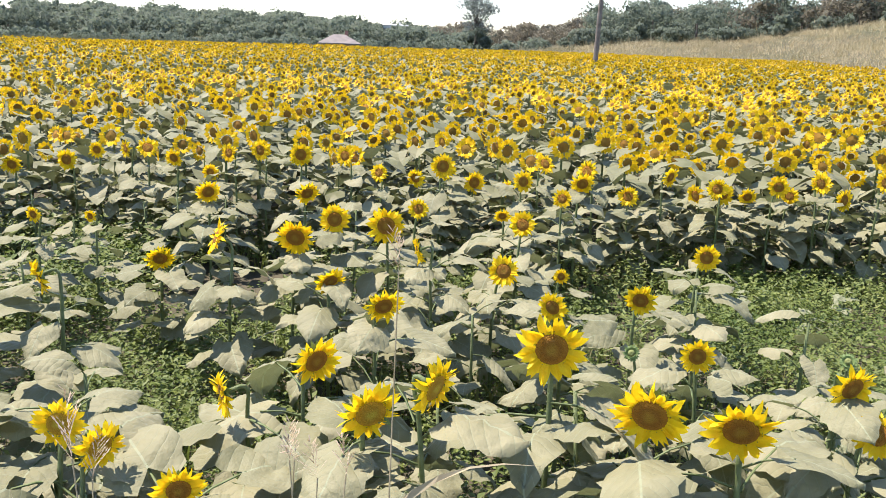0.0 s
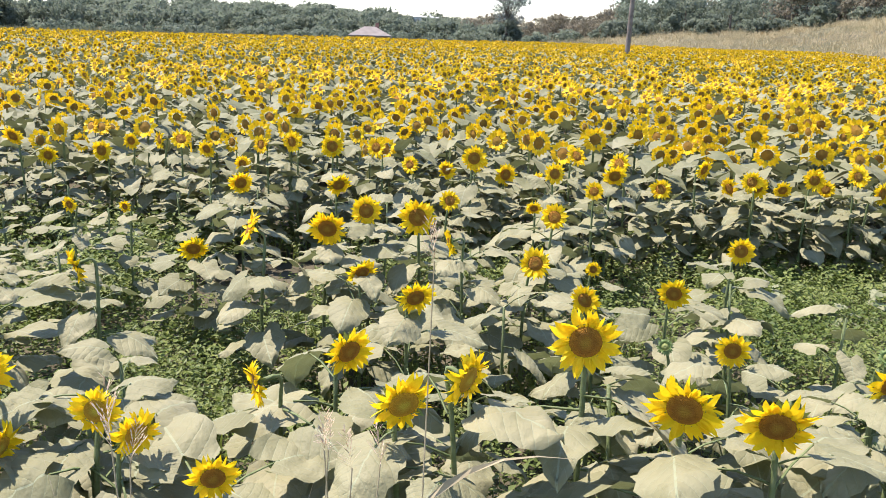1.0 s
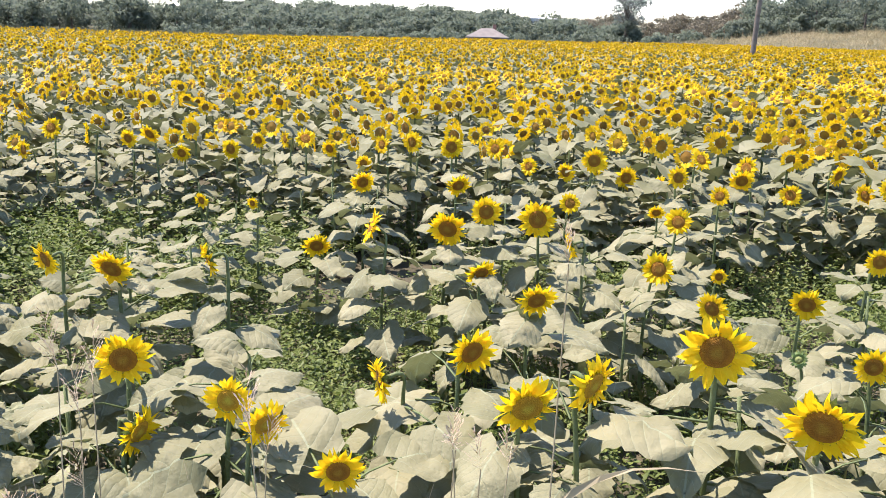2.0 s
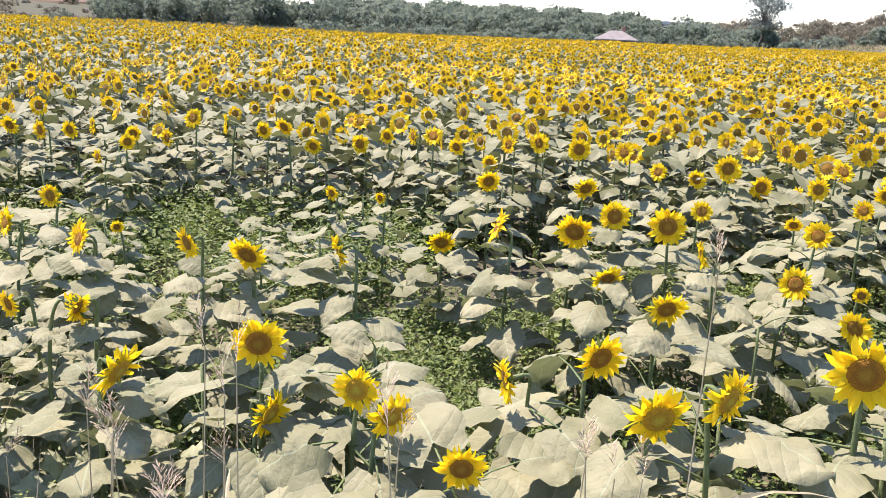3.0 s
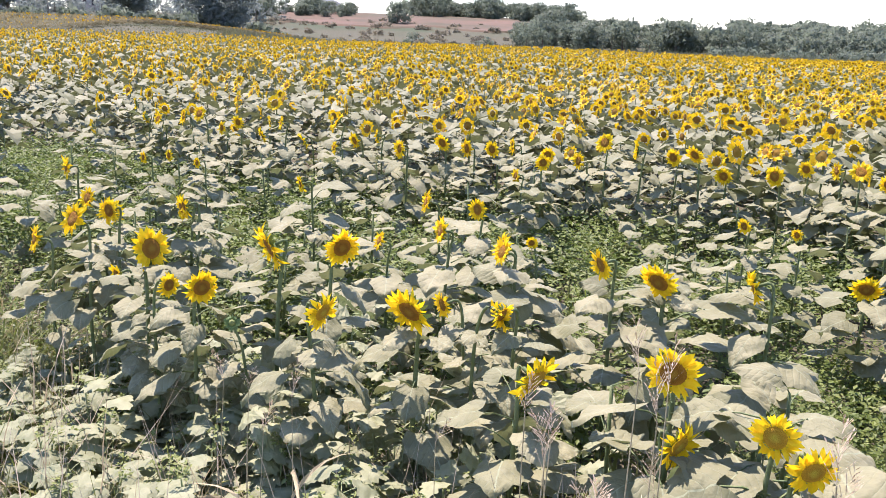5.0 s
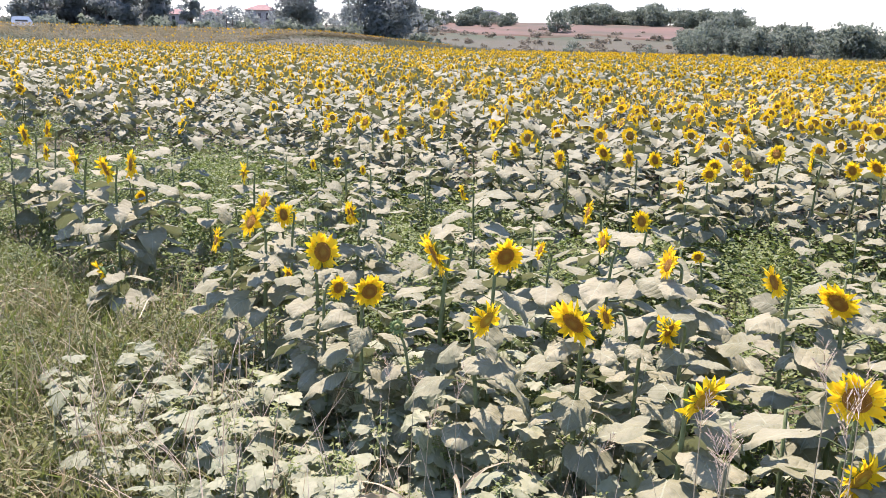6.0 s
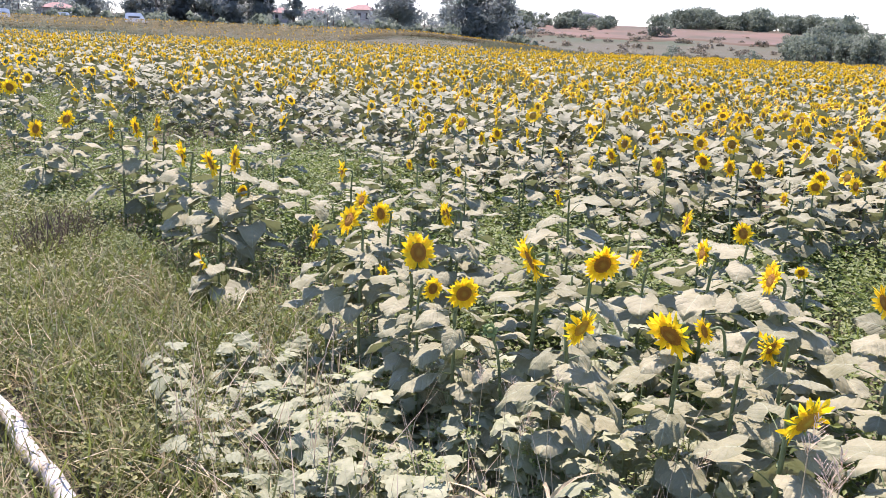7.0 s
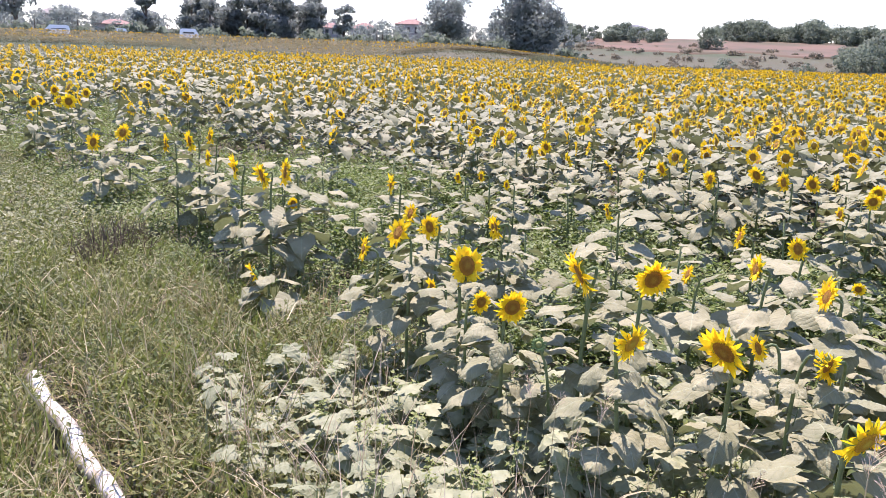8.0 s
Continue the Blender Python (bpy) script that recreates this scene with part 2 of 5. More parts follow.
def blade(length, width, droop, fold, wavy, stations, columns, r, stalk=0.0, rise=0.6, lobes=0.17):
    """Heart-shaped leaf blade from the end of its stalk, pointing along +x."""
    us = np.linspace(0, 1, stations)
    if stations < 4:
        us = np.linspace(0.0, 0.9, stations)
    half = np.interp(us, [0, 0.08, 0.2, 0.35, 0.5, 0.65, 0.8, 0.92, 1], [0.28, 0.43, 0.51, 0.53, 0.48, 0.37, 0.22, 0.09, 0.0]) * width
    vs = np.linspace(-1, 1, columns)
    x = length * us[:, None] - lobes * length * np.abs(vs)[None] * (1 - us[:, None]) ** 3 * 1.6
    y = half[:, None] * vs[None]
    teeth = 0.05 * np.where(np.arange(stations) % 2, 1, -1)[:, None] if stations > 6 else 0
    edge = 1 + (0.03 * r.standard_normal((stations, columns)) + teeth) * (np.abs(vs) > 0.9)
    y = y * edge
    z = fold * np.abs(y) - droop * length * us[:, None] ** 2 + wavy * width * np.sin(us[:, None] * 9 + vs[None] * 2.5 + r.uniform(0, 6)) * np.abs(vs)[None]
    z = z + 0.25 * wavy * width * r.standard_normal(z.shape) - 0.07 * width * (vs[None] ** 4) * us[:, None] * (stations > 4)
    v = np.stack([x, y, z], -1).reshape(-1, 3) + (stalk * math.cos(rise), 0, stalk * math.sin(rise))
    t = []
    for i in range(stations - 1):
        for k in range(columns - 1):
            p = i * columns + k
            t += [(p, p + columns, p + columns + 1), (p, p + columns + 1, p + 1)]
    return v, np.array(t)


def smooth(path, rounds=2):
    """Cuts the corners of a path."""
    p = np.array([tuple(q) for q in path])
    for _ in range(rounds):
        a, c = p[:-1] * 0.75 + p[1:] * 0.25, p[:-1] * 0.25 + p[1:] * 0.75
        p = np.concatenate([p[:1], np.stack([a, c], 1).reshape(-1, 3)[1:-1], p[-1:]])
    return p


def petal(length, width, curl, stations=4, sway=0.0, twist=0.0):
    """One ray petal along +x, its foot at the origin, rising slightly along +z; sway and twist bend it out of its plane."""
    us = np.linspace(0, 1, stations)
    half = np.interp(us, [0, 0.3, 0.6, 0.85, 1], [0.30, 0.48, 0.46, 0.27, 0.0]) * width
    v = []
    for u, h in zip(us, half):
        lift = 0.12 * length * u - curl * length * u * u
        c, s, off = math.cos(twist * u), math.sin(twist * u), sway * length * u * u
        v += [(length * u, off - h * c, lift - h * s), (length * u, off, lift - 0.12 * width * (1 - u)), (length * u, off + h * c, lift + h * s)]
    t = []
    for i in range(stations - 1):
        for k in range(2):
            p = i * 3 + k
            t += [(p, p + 3, p + 4), (p, p + 4, p + 1)]
    return np.array(v), np.array(t)


def dome(radius, height, rings, sides, sink=0.0):
    """A flat dome facing +z."""
    v, t = [(0, 0, height - sink)], []
    for i in range(1, rings + 1):
        f = i / rings
        for k in range(sides):
            a = 2 * math.pi * (k + 0.5 * (i % 2)) / sides
            v.append((radius * f * math.cos(a), radius * f * math.sin(a), height * (1 - f ** 2.2) - sink * (1 - f) ** 2))
    t += [(0, 1 + k, 1 + (k + 1) % sides) for k in range(sides)]
    for i in range(rings - 1):
        for k in range(sides):
            p, q = 1 + i * sides + k, 1 + i * sides + (k + 1) % sides
            t += [(p, p + sides, q + sides), (p, q + sides, q)]
    return np.array(v), np.array(t)


def part(name, data, parent, label="", m=None):
    """One mesh object under a thing or under a part."""
    ob = new(name, data)
    ob.parent = parent
    if m is not None:
        ob.matrix_basis = m
    if label:
        ob["label"] = label
    return ob


def empty(name, m, label, category, group="", kind=""):
    ob = new(name)
    ob.empty_display_size = 0.1
    ob.matrix_basis = m
    return tagged(ob, label, category, group, kind)


# ---------------------------------------------------------------- the lie of the land
def ease(a, b, x):
    f = np.clip((np.asarray(x, float) - a) / (b - a), 0, 1)
    return f * f * (3 - 2 * f)


def land(x, y):
    """Height of the ground: a level field, a raised lane to one side, low hills behind."""
    x, y = np.asarray(x, float), np.asarray(y, float)
    d, az = np.hypot(x, y), np.degrees(np.arctan2(x, y))
    behind = ease(100, 120, np.abs(az + 20))
    lane = ease(-52, -66, az) * (1.9 * ease(84, 122, d) + 3.5 * ease(190, 320, d))
    back = ease(-66, -52, az) * ease(1, -15, az) * ((6.5 + 2.5 * ease(-34, -42, az)) * ease(170, 330, d) - 0.8 * ease(125, 170, d))
    low = ease(-8, 0, az) * ease(8, 0, az) * 3.0 * ease(200, 350, d)
    bank_at = x - 21.0 - 0.13 * np.clip(y, 0, 400)
    bank = (ease(-3, 9, bank_at) * 2.8 + ease(8, 35, bank_at) * 4.5 + ease(40, 110, bank_at) * 6) * ease(190, 120, y)
    bank = bank * ease(-40, 20, y)
    right = ease(60, 40, az) * (np.interp(az, [0, 7, 21, 30], [0, 2.4, 5.2, 6.5]) * ease(128, 172, d) + 7.0 * ease(1, 8, az) * ease(172, 300, d))
    return 0.25 + (lane + back + low + right + bank) * (1 - behind * 0.7) * ease(30, 60, d)


def field_front(x):
    """The near edge of the main field."""
    return np.interp(x, [-60, -40, -24, -16, -9, -5.5, -3.5, 30], [-6.5, -2.2, 1.7, 3.2, 4.8, 6.3, 7.0, 7.1])


def in_field(x, y):
    d, az = np.hypot(x, y), np.degrees(np.arctan2(x, y))
    far = np.interp(az, [-110, -66, -50, -38, -25, -10, 5, 40], [90, 92, 96, 90, 82, 100, 128, 132])
    return (y > field_front(x)) & (d < far) & (x < 20 + 0.13 * y) & (x > -112)


# ground: one sheet from the feet to the horizon
gs = np.sinh(np.linspace(-8.2, 8.2, 190)) * 1.05
gx, gy = np.meshgrid(gs, gs, indexing="ij")
gz = land(gx, gy)
near = np.exp(-np.hypot(gx, gy) / 25)
gz = gz + near * 0.05 * np.array([[noise.noise((a * 1.3, b * 1.3, 0.0)) for b in gs] for a in gs]) - 0.03
n = len(gs)
idx = np.arange(n * n).reshape(n, n)
quad_a = np.stack([idx[:-1, :-1], idx[1:, :-1], idx[1:, 1:]], -1).reshape(-1, 3)
quad_b = np.stack([idx[:-1, :-1], idx[1:, 1:], idx[:-1, 1:]], -1).reshape(-1, 3)


def ground_material():
    """Dry soil with litter, green flushes and, on the far slopes, dry grass and red earth."""
    m = material("ground_soil", (0.052, 0.046, 0.027), (0.098, 0.083, 0.050), scale=2.5, rough=0.95, bump=1.0, bump_scale=16)
    t = m.node_tree
    bsdf = t.nodes["Principled BSDF"]
    co = t.nodes.new("ShaderNodeTexCoord")
    patches = t.nodes.new("ShaderNodeTexNoise")
    patches.inputs["Scale"].default_value, patches.inputs["Detail"].default_value = 0.022, 6
    t.links.new(co.outputs["Object"], patches.inputs["Vector"])
    ramp = t.nodes.new("ShaderNodeValToRGB")
    ramp.color_ramp.elements[0].position, ramp.color_ramp.elements[0].color = 0.36, (0.066, 0.070, 0.035, 1)
    ramp.color_ramp.elements[1].position, ramp.color_ramp.elements[1].color = 0.62, (0.052, 0.064, 0.030, 1)
    ramp.color_ramp.elements.new(0.5).color = (0.078, 0.071, 0.040, 1)
    t.links.new(patches.outputs["Fac"], ramp.inputs["Fac"])
    far = t.nodes.new("ShaderNodeVectorMath")
    far.operation = "LENGTH"
    t.links.new(co.outputs["Object"], far.inputs[0])
    span = t.nodes.new("ShaderNodeMapRange")
    span.inputs["From Min"].default_value, span.inputs["From Max"].default_value = 60, 95
    t.links.new(far.outputs["Value"], span.inputs["Value"])
    mix = t.nodes.new("ShaderNodeMix")
    mix.data_type = "RGBA"
    old = bsdf.inputs["Base Color"].links[0].from_socket
    t.links.new(span.outputs["Result"], mix.inputs["Factor"])
    t.links.new(old, mix.inputs[6])
    t.links.new(ramp.outputs["Color"], mix.inputs[7])
    t.links.new(mix.outputs[2], bsdf.inputs["Base Color"])
    return m


ground = new("ground", tri_mesh("ground", np.stack([gx, gy, gz], -1).reshape(-1, 3), np.concatenate([quad_a, quad_b]), np.zeros(2 * (n - 1) ** 2), [ground_material()], True))
tagged(ground, "dry brown field soil rising to low grassy hills", "ground", kind="structure")


# ---------------------------------------------------------------- sunflowers
def leaf_mesh(i, stations=12, columns=9):
    r = np.random.default_rng(100 + i)
    size = 0.186
    stalk, rise = r.uniform(0.10, 0.17), r.uniform(0.2, 0.65)
    b = blade(size * r.uniform(0.92, 1.12), size * r.uniform(0.90, 1.08), r.uniform(0.05, 0.5), r.uniform(-0.3, 0.15), r.uniform(0.035, 0.08), stations, columns, r, stalk, rise)
    s = tube([(0, 0, 0), (stalk * 0.5 * math.cos(rise), 0, stalk * 0.55 * math.sin(rise) + 0.006), (stalk * math.cos(rise) + 0.01, 0, stalk * math.sin(rise))], [0.0045, 0.0035, 0.003], 3)
    return tri_mesh("leaf", *merge([(*b, 0), (*s, 1)]), [LEAF, STEM], True)


LEAVES = [leaf_mesh(i) for i in range(12)]
LEAVES_PLAIN = [leaf_mesh(20 + i, 8, 7) for i in range(10)]
PETALS = [tri_mesh("petal", *petal(0.56 * l, w, c, 6, q, tw), np.zeros(20), [PETAL], True) for l, w, c, q, tw in (
    (1.0, 0.22, 0.05, 0.1, 0.4), (1.05, 0.24, 0.3, -0.15, -0.5), (0.92, 0.20, -0.15, 0.2, 0.8), (1.0, 0.23, 0.55, -0.1, 0.3), (0.85, 0.19, 0.9, 0.25, -0.9), (1.08, 0.22, 0.15, -0.25, 0.7), (0.95, 0.21, -0.3, 0.0, -0.7))]


def ring_mesh(i, count=40, stations=4):
    """All ray petals of a head of unit radius, in two uneven whorls."""
    r = np.random.default_rng(300 + i)
    parts = []
    for k in range(count):
        v, t = petal(0.54 * r.uniform(0.75, 1.15), 0.24 * r.uniform(0.8, 1.1), r.uniform(-0.25, 0.7), stations, r.normal(0, 0.15), r.normal(0, 0.6))
        v = v @ rot("x", r.uniform(-0.6, 0.6)).T @ rot("y", r.uniform(-0.38, 0.25)).T + (0.43, 0, 0.02 * (k % 2))
        parts.append((v @ rot("z", 2 * math.pi * (k + r.uniform(-0.3, 0.3)) / count).T, t, 0))
    return parts


RINGS = [tri_mesh("petals", *merge(ring_mesh(i)), [PETAL], True) for i in range(8)]
DISCS = [tri_mesh("disc", *dome(0.45, 0.10, 5, 16, 0.05), np.zeros(16 * 9), [m], True) for m in (DISC, DISC_YOUNG, BUD)]


def back_mesh(i):
    """Green back of a head with its pointed bracts, of unit radius."""
    r = np.random.default_rng(500 + i)
    v, t = dome(0.52, 0.26, 3, 12)
    parts = [(v * (1, 1, -1), t[:, ::-1], 0)]
    for k in range(20):
        v, t = petal(0.42 * r.uniform(0.8, 1.2), 0.2, r.uniform(-0.2, 0.5), 3)
        v = v @ rot("y", r.uniform(0.0, 0.5)).T + (0.40, 0, -0.06)
        parts.append((v @ rot("z", 2 * math.pi * (k + r.uniform(-0.3, 0.3)) / 20).T, t, 0))
    return tri_mesh("flower_head", *merge(parts), [BRACT], True)


BACKS = [back_mesh(i) for i in range(4)]
pick = random.Random(11)
PLANTS = []


def sunflower(x, y, z, across, face, tilt, young=False, leaves=None, petals_apart=None, size=1.0, bud=False, bare=0.3, group="sunflowers at the field edge"):
    """A sunflower whose head stands at (x, y, z), looks along face degrees (from +x) and tilt degrees upwards."""
    PLANTS.append((x, y))
    floor = float(land(x, y))
    nod = 10 if -20 < tilt < 15 and math.hypot(x, y) < 6 else 0
    f, e = radians(face), radians(tilt - nod)
    out = Vector((math.cos(f) * math.cos(e), math.sin(f) * math.cos(e), math.sin(e)))
    base = Vector((x - 0.07 * math.cos(f) + pick.uniform(-0.03, 0.03), y - 0.07 * math.sin(f) + pick.uniform(-0.03, 0.03), floor - 0.02))
    tall = z - base.z
    look_of = "young sunflower with a yellow-green disc and dusty leaves" if young else "sunflower in full bloom with dusty grey-green leaves"
    if bud:
        look_of = "sunflower plant with a closed green bud"
    elif across < 0.12:
        look_of = "small sunflower with a narrow yellow head and dusty leaves"
    elif tilt < -4:
        look_of = "nodding sunflower with hanging head and dusty leaves"
    elif tilt > 35:
        look_of = "sunflower with its head turned up to the sky"
    root = empty("sunflower", Matrix.Translation(base), look_of, "sunflower", group)
    head = Vector((x, y, z)) - base
    back = head - out * across * 0.12
    bend = Vector((pick.uniform(-0.03, 0.03), pick.uniform(-0.03, 0.03), tall * 0.5))
    neck = Vector((back.x - out.x * 0.065, back.y - out.y * 0.065, back.z + 0.012 - max(0, out.z) * 0.08 - min(0, out.z) * 0.04))
    path = [Vector((0, 0, 0)), bend * 0.5, bend, bend.lerp(Vector((0, 0, neck.z)), 0.75), neck, back]
    bent = smooth(path)
    girth = 0.005 + 0.019 * across
    part("stem", tri_mesh("stem", *merge([(*tube(bent, np.interp(np.linspace(0, 1, len(bent)), [0, 0.5, 0.85, 1], np.array([1.3, 1.0, 0.75, 0.95]) * girth), 6), 0)]), [STEM], True), root)
    count = min(leaves or 99, pick.randint(12, 16))
    turn = pick.uniform(0, 6.3)
    for k in range(count):
        u = bare + (0.87 - bare) * (k + pick.uniform(-0.2, 0.2)) / (count - 1)
        at = bend.lerp(neck, (u - 0.5) * 2) if u > 0.5 else bend * (u * 2)
        turn += 2.4 + pick.uniform(-0.35, 0.35)
        big = size * pick.uniform(0.8, 1.15) * (0.66 + 0.43 * math.sin(min(u * 1.15, 1.0) * 2.6)) * (0.75 if across < 0.12 else 1) * (1.1 if math.hypot(x, y) < 2.9 else 0.92)
        m = Matrix.Translation(at) @ Matrix.Rotation(turn, 4, "Z") @ Matrix.Rotation(pick.gauss(0.04 + 0.25 * (1 - u), 0.2), 4, "Y") @ Matrix.Rotation(pick.gauss(0, 0.2), 4, "X") @ Matrix.Scale(big, 4)
        part("leaf", pick.choice(LEAVES if math.hypot(x, y) < 4.5 else LEAVES_PLAIN), root, m=m)
    aim = out.to_track_quat("Z", "Y").to_matrix().to_4x4()
    r = across / 2
    bloom = part("flower_head", pick.choice(BACKS), root, "green bracts behind yellow rays", Matrix.Translation(head) @ aim @ Matrix.Rotation(pick.uniform(0, 6), 4, "Z") @ Matrix.Scale(r, 4))
    if bud:
        part("disc", DISCS[2], bloom, "closed green-yellow bud", Matrix.Diagonal((0.7, 0.7, 3.0, 1)))
        return root
    part("disc", DISCS[1 if young else 0], bloom, "olive-yellow seed disc" if young else "dark brown seed disc")
    if petals_apart:
        rays = pick.randint(38, 42)
        for k in range(rays):
            m = Matrix.Rotation(2 * math.pi * (k + pick.uniform(-0.35, 0.35)) / rays, 4, "Z") @ Matrix.Translation((0.43, 0, 0.02 * (k % 2)))
            m = m @ Matrix.Rotation(pick.uniform(-0.38, 0.25 if not young else 0.6), 4, "Y") @ Matrix.Rotation(pick.uniform(-0.5, 0.5), 4, "X") @ Matrix.Scale(pick.uniform(0.8, 1.1), 4)
            part("petal", pick.choice(PETALS), bloom, m=m)
    else:
        part("petals", pick.choice(RINGS), bloom, "yellow ray petals", Matrix.Rotation(pick.uniform(0, 6), 4, "Z"))
    return root


# the plants along the edge, one by one
sunflower(-0.75, 1.93, 1.06, 0.14, 291, -3, petals_apart=True)
sunflower(-0.30, 2.05, 1.24, 0.18, 296, -8, young=True, petals_apart=True)
sunflower(-0.15, 2.17, 1.27, 0.17, 328, -5, young=True, petals_apart=True)
sunflower(0.40, 2.15, 1.24, 0.21, 253, -7, petals_apart=True)
sunflower(-0.98, 2.01, 1.12, 0.14, 320, -5, young=True, petals_apart=True)
sunflower(0.64, 2.18, 1.20, 0.21, 259, -23, petals_apart=True)
sunflower(0.15, 2.27, 1.36, 0.20, 272, 8, petals_apart=True)
sunflower(-1.09, 2.02, 1.17, 0.14, 280, 10, young=True, petals_apart=True)
sunflower(-1.34, 1.99, 1.06, 0.15, 350, -10, young=True, leaves=12, size=0.76, bare=0.5, petals_apart=True)
sunflower(-0.76, 2.30, 1.16, 0.14, 213, 0, petals_apart=True)
sunflower(-0.51, 2.39, 1.24, 0.16, 312, -5, petals_apart=True)
sunflower(-1.41, 2.04, 1.24, 0.17, 297, 2, leaves=12, size=0.76, bare=0.5, petals_apart=True)
sunflower(-1.81, 1.93, 1.12, 0.18, 359, -15, young=True, leaves=12, size=0.76, bare=0.5, petals_apart=True)
sunflower(1.10, 2.45, 1.10, 0.15, 269, 25, petals_apart=True)
sunflower(1.05, 2.54, 1.20, 0.16, 289, -7, petals_apart=True)
sunflower(0.67, 2.86, 1.16, 0.13, 268, 5, petals_apart=True)
sunflower(-2.33, 1.87, 1.22, 0.19, 282, -28, leaves=12, size=0.76, bare=0.5, petals_apart=True)
sunflower(0.47, 2.97, 1.12, 0.08, 260, 15, bud=True)
sunflower(-2.15, 2.14, 1.20, 0.11, 8, -10, leaves=12, size=0.76, bare=0.5, petals_apart=True)
sunflower(-2.55, 1.67, 1.20, 0.15, 12, -10, young=True, leaves=12, size=0.76, bare=0.5, petals_apart=True)
sunflower(-2.19, 2.17, 1.18, 0.13, 246, -20, leaves=12, size=0.76, bare=0.5, petals_apart=True)
sunflower(-0.43, 3.22, 1.16, 0.16, 295, -14, petals_apart=True)
sunflower(1.22, 3.02, 1.12, 0.08, 248, 30, bud=True)
sunflower(-2.48, 2.17, 1.15, 0.11, 256, 0, leaves=12, size=0.76, bare=0.5)
sunflower(-3.03, 1.60, 1.05, 0.08, 330, 25, bud=True, leaves=12, size=0.76, bare=0.5)
sunflower(0.22, 3.47, 1.12, 0.14, 242, 1)
sunflower(-3.18, 1.56, 1.16, 0.15, 350, 0, leaves=12, size=0.76, bare=0.5)
sunflower(-2.93, 2.04, 1.30, 0.17, 347, -5, leaves=12, size=0.76, bare=0.5)
sunflower(-3.16, 1.85, 1.28, 0.22, 253, -15, leaves=12, size=0.76, bare=0.5)
sunflower(-2.10, 3.03, 1.18, 0.19, 273, -28)
sunflower(-3.41, 1.54, 1.12, 0.11, 10, 10, leaves=12, size=0.76, bare=0.5)
sunflower(-2.33, 2.94, 1.22, 0.15, 247, -5)
sunflower(-1.82, 3.29, 1.18, 0.17, 219, -10)
sunflower(0.63, 3.86, 1.06, 0.16, 260, -5)
sunflower(-3.64, 1.58, 1.22, 0.20, 11, 15, leaves=12, size=0.76, bare=0.5)
sunflower(-2.79, 2.83, 1.20, 0.14, 247, 20)
sunflower(-2.86, 2.90, 1.20, 0.14, 240, 20)
sunflower(-0.81, 4.10, 1.00, 0.17, 305, -32)
sunflower(0.02, 4.29, 1.05, 0.17, 275, 15)
sunflower(-0.41, 4.30, 1.13, 0.15, 197, -5)
sunflower(-4.09, 1.62, 1.00, 0.11, 277, 0, leaves=12, size=0.76, bare=0.5)
sunflower(-3.34, 2.97, 1.18, 0.15, 247, 15)
sunflower(-1.04, 4.35, 1.15, 0.22, 273, -20)
sunflower(-1.42, 4.26, 1.15, 0.20, 204, 25)
sunflower(-4.26, 1.50, 1.25, 0.17, 278, 25, leaves=12, size=0.76, bare=0.5)
sunflower(0.32, 4.51, 0.98, 0.09, 265, 10)
sunflower(-4.35, 1.71, 1.25, 0.14, 288, 10, leaves=12, size=0.76, bare=0.5)
sunflower(-0.89, 4.61, 1.20, 0.18, 286, 12)
sunflower(-0.62, 4.66, 1.17, 0.22, 277, 10)
sunflower(-4.51, 1.41, 1.12, 0.15, 262, 15, leaves=12, size=0.76, bare=0.5)
sunflower(-3.77, 2.93, 1.05, 0.12, 248, 20)
sunflower(1.09, 4.69, 1.08, 0.16, 268, 10)
sunflower(-3.55, 3.45, 1.20, 0.14, 272, 10)
sunflower(-3.39, 3.74, 1.00, 0.08, 311, 0)
sunflower(-4.73, 1.76, 1.25, 0.13, 277, 20, leaves=12, size=0.76, bare=0.5)
sunflower(-4.57, 2.22, 1.18, 0.15, 257, -5, leaves=12, size=0.76, bare=0.5)
sunflower(-1.90, 4.73, 0.90, 0.18, 291, -27)
sunflower(0.12, 5.13, 1.12, 0.17, 268, 15)
sunflower(-4.77, 1.90, 1.15, 0.15, 1, 10, leaves=12, size=0.76, bare=0.5)
sunflower(-4.68, 2.26, 1.15, 0.15, 261, 0, leaves=12, size=0.76, bare=0.5)
sunflower(-0.51, 5.30, 1.15, 0.14, 275, 15)
sunflower(-4.08, 3.55, 1.15, 0.16, 239, 15)
sunflower(-2.71, 4.89, 1.08, 0.11, 257, 0)
sunflower(-0.00, 5.67, 1.06, 0.12, 270, -30)
sunflower(-2.52, 5.20, 1.02, 0.09, 259, 0)
sunflower(-1.27, 5.64, 1.15, 0.18, 300, -18)
sunflower(-4.98, 3.26, 1.15, 0.13, 252, 0)
sunflower(-1.94, 5.68, 1.12, 0.18, 300, -19)
sunflower(-5.91, 1.15, 0.66, 0.19, 263, -30)
sunflower(0.41, 6.22, 1.10, 0.15, 266, 15)
sunflower(0.14, 6.60, 1.15, 0.18, 292, 10)
sunflower(0.58, 6.63, 1.15, 0.20, 276, -25)
sunflower(-6.64, 1.38, 1.20, 0.23, 276, -20)
sunflower(-6.39, 2.29, 1.15, 0.18, 260, 0)
sunflower(-6.67, 1.56, 1.22, 0.23, 268, 5)
sunflower(-0.49, 7.00, 1.18, 0.22, 279, 5)
sunflower(-6.86, 1.67, 0.95, 0.10, 8, 10)
sunflower(-7.04, 1.26, 1.22, 0.22, 270, -5)
sunflower(1.66, 7.03, 1.10, 0.18, 256, 5)
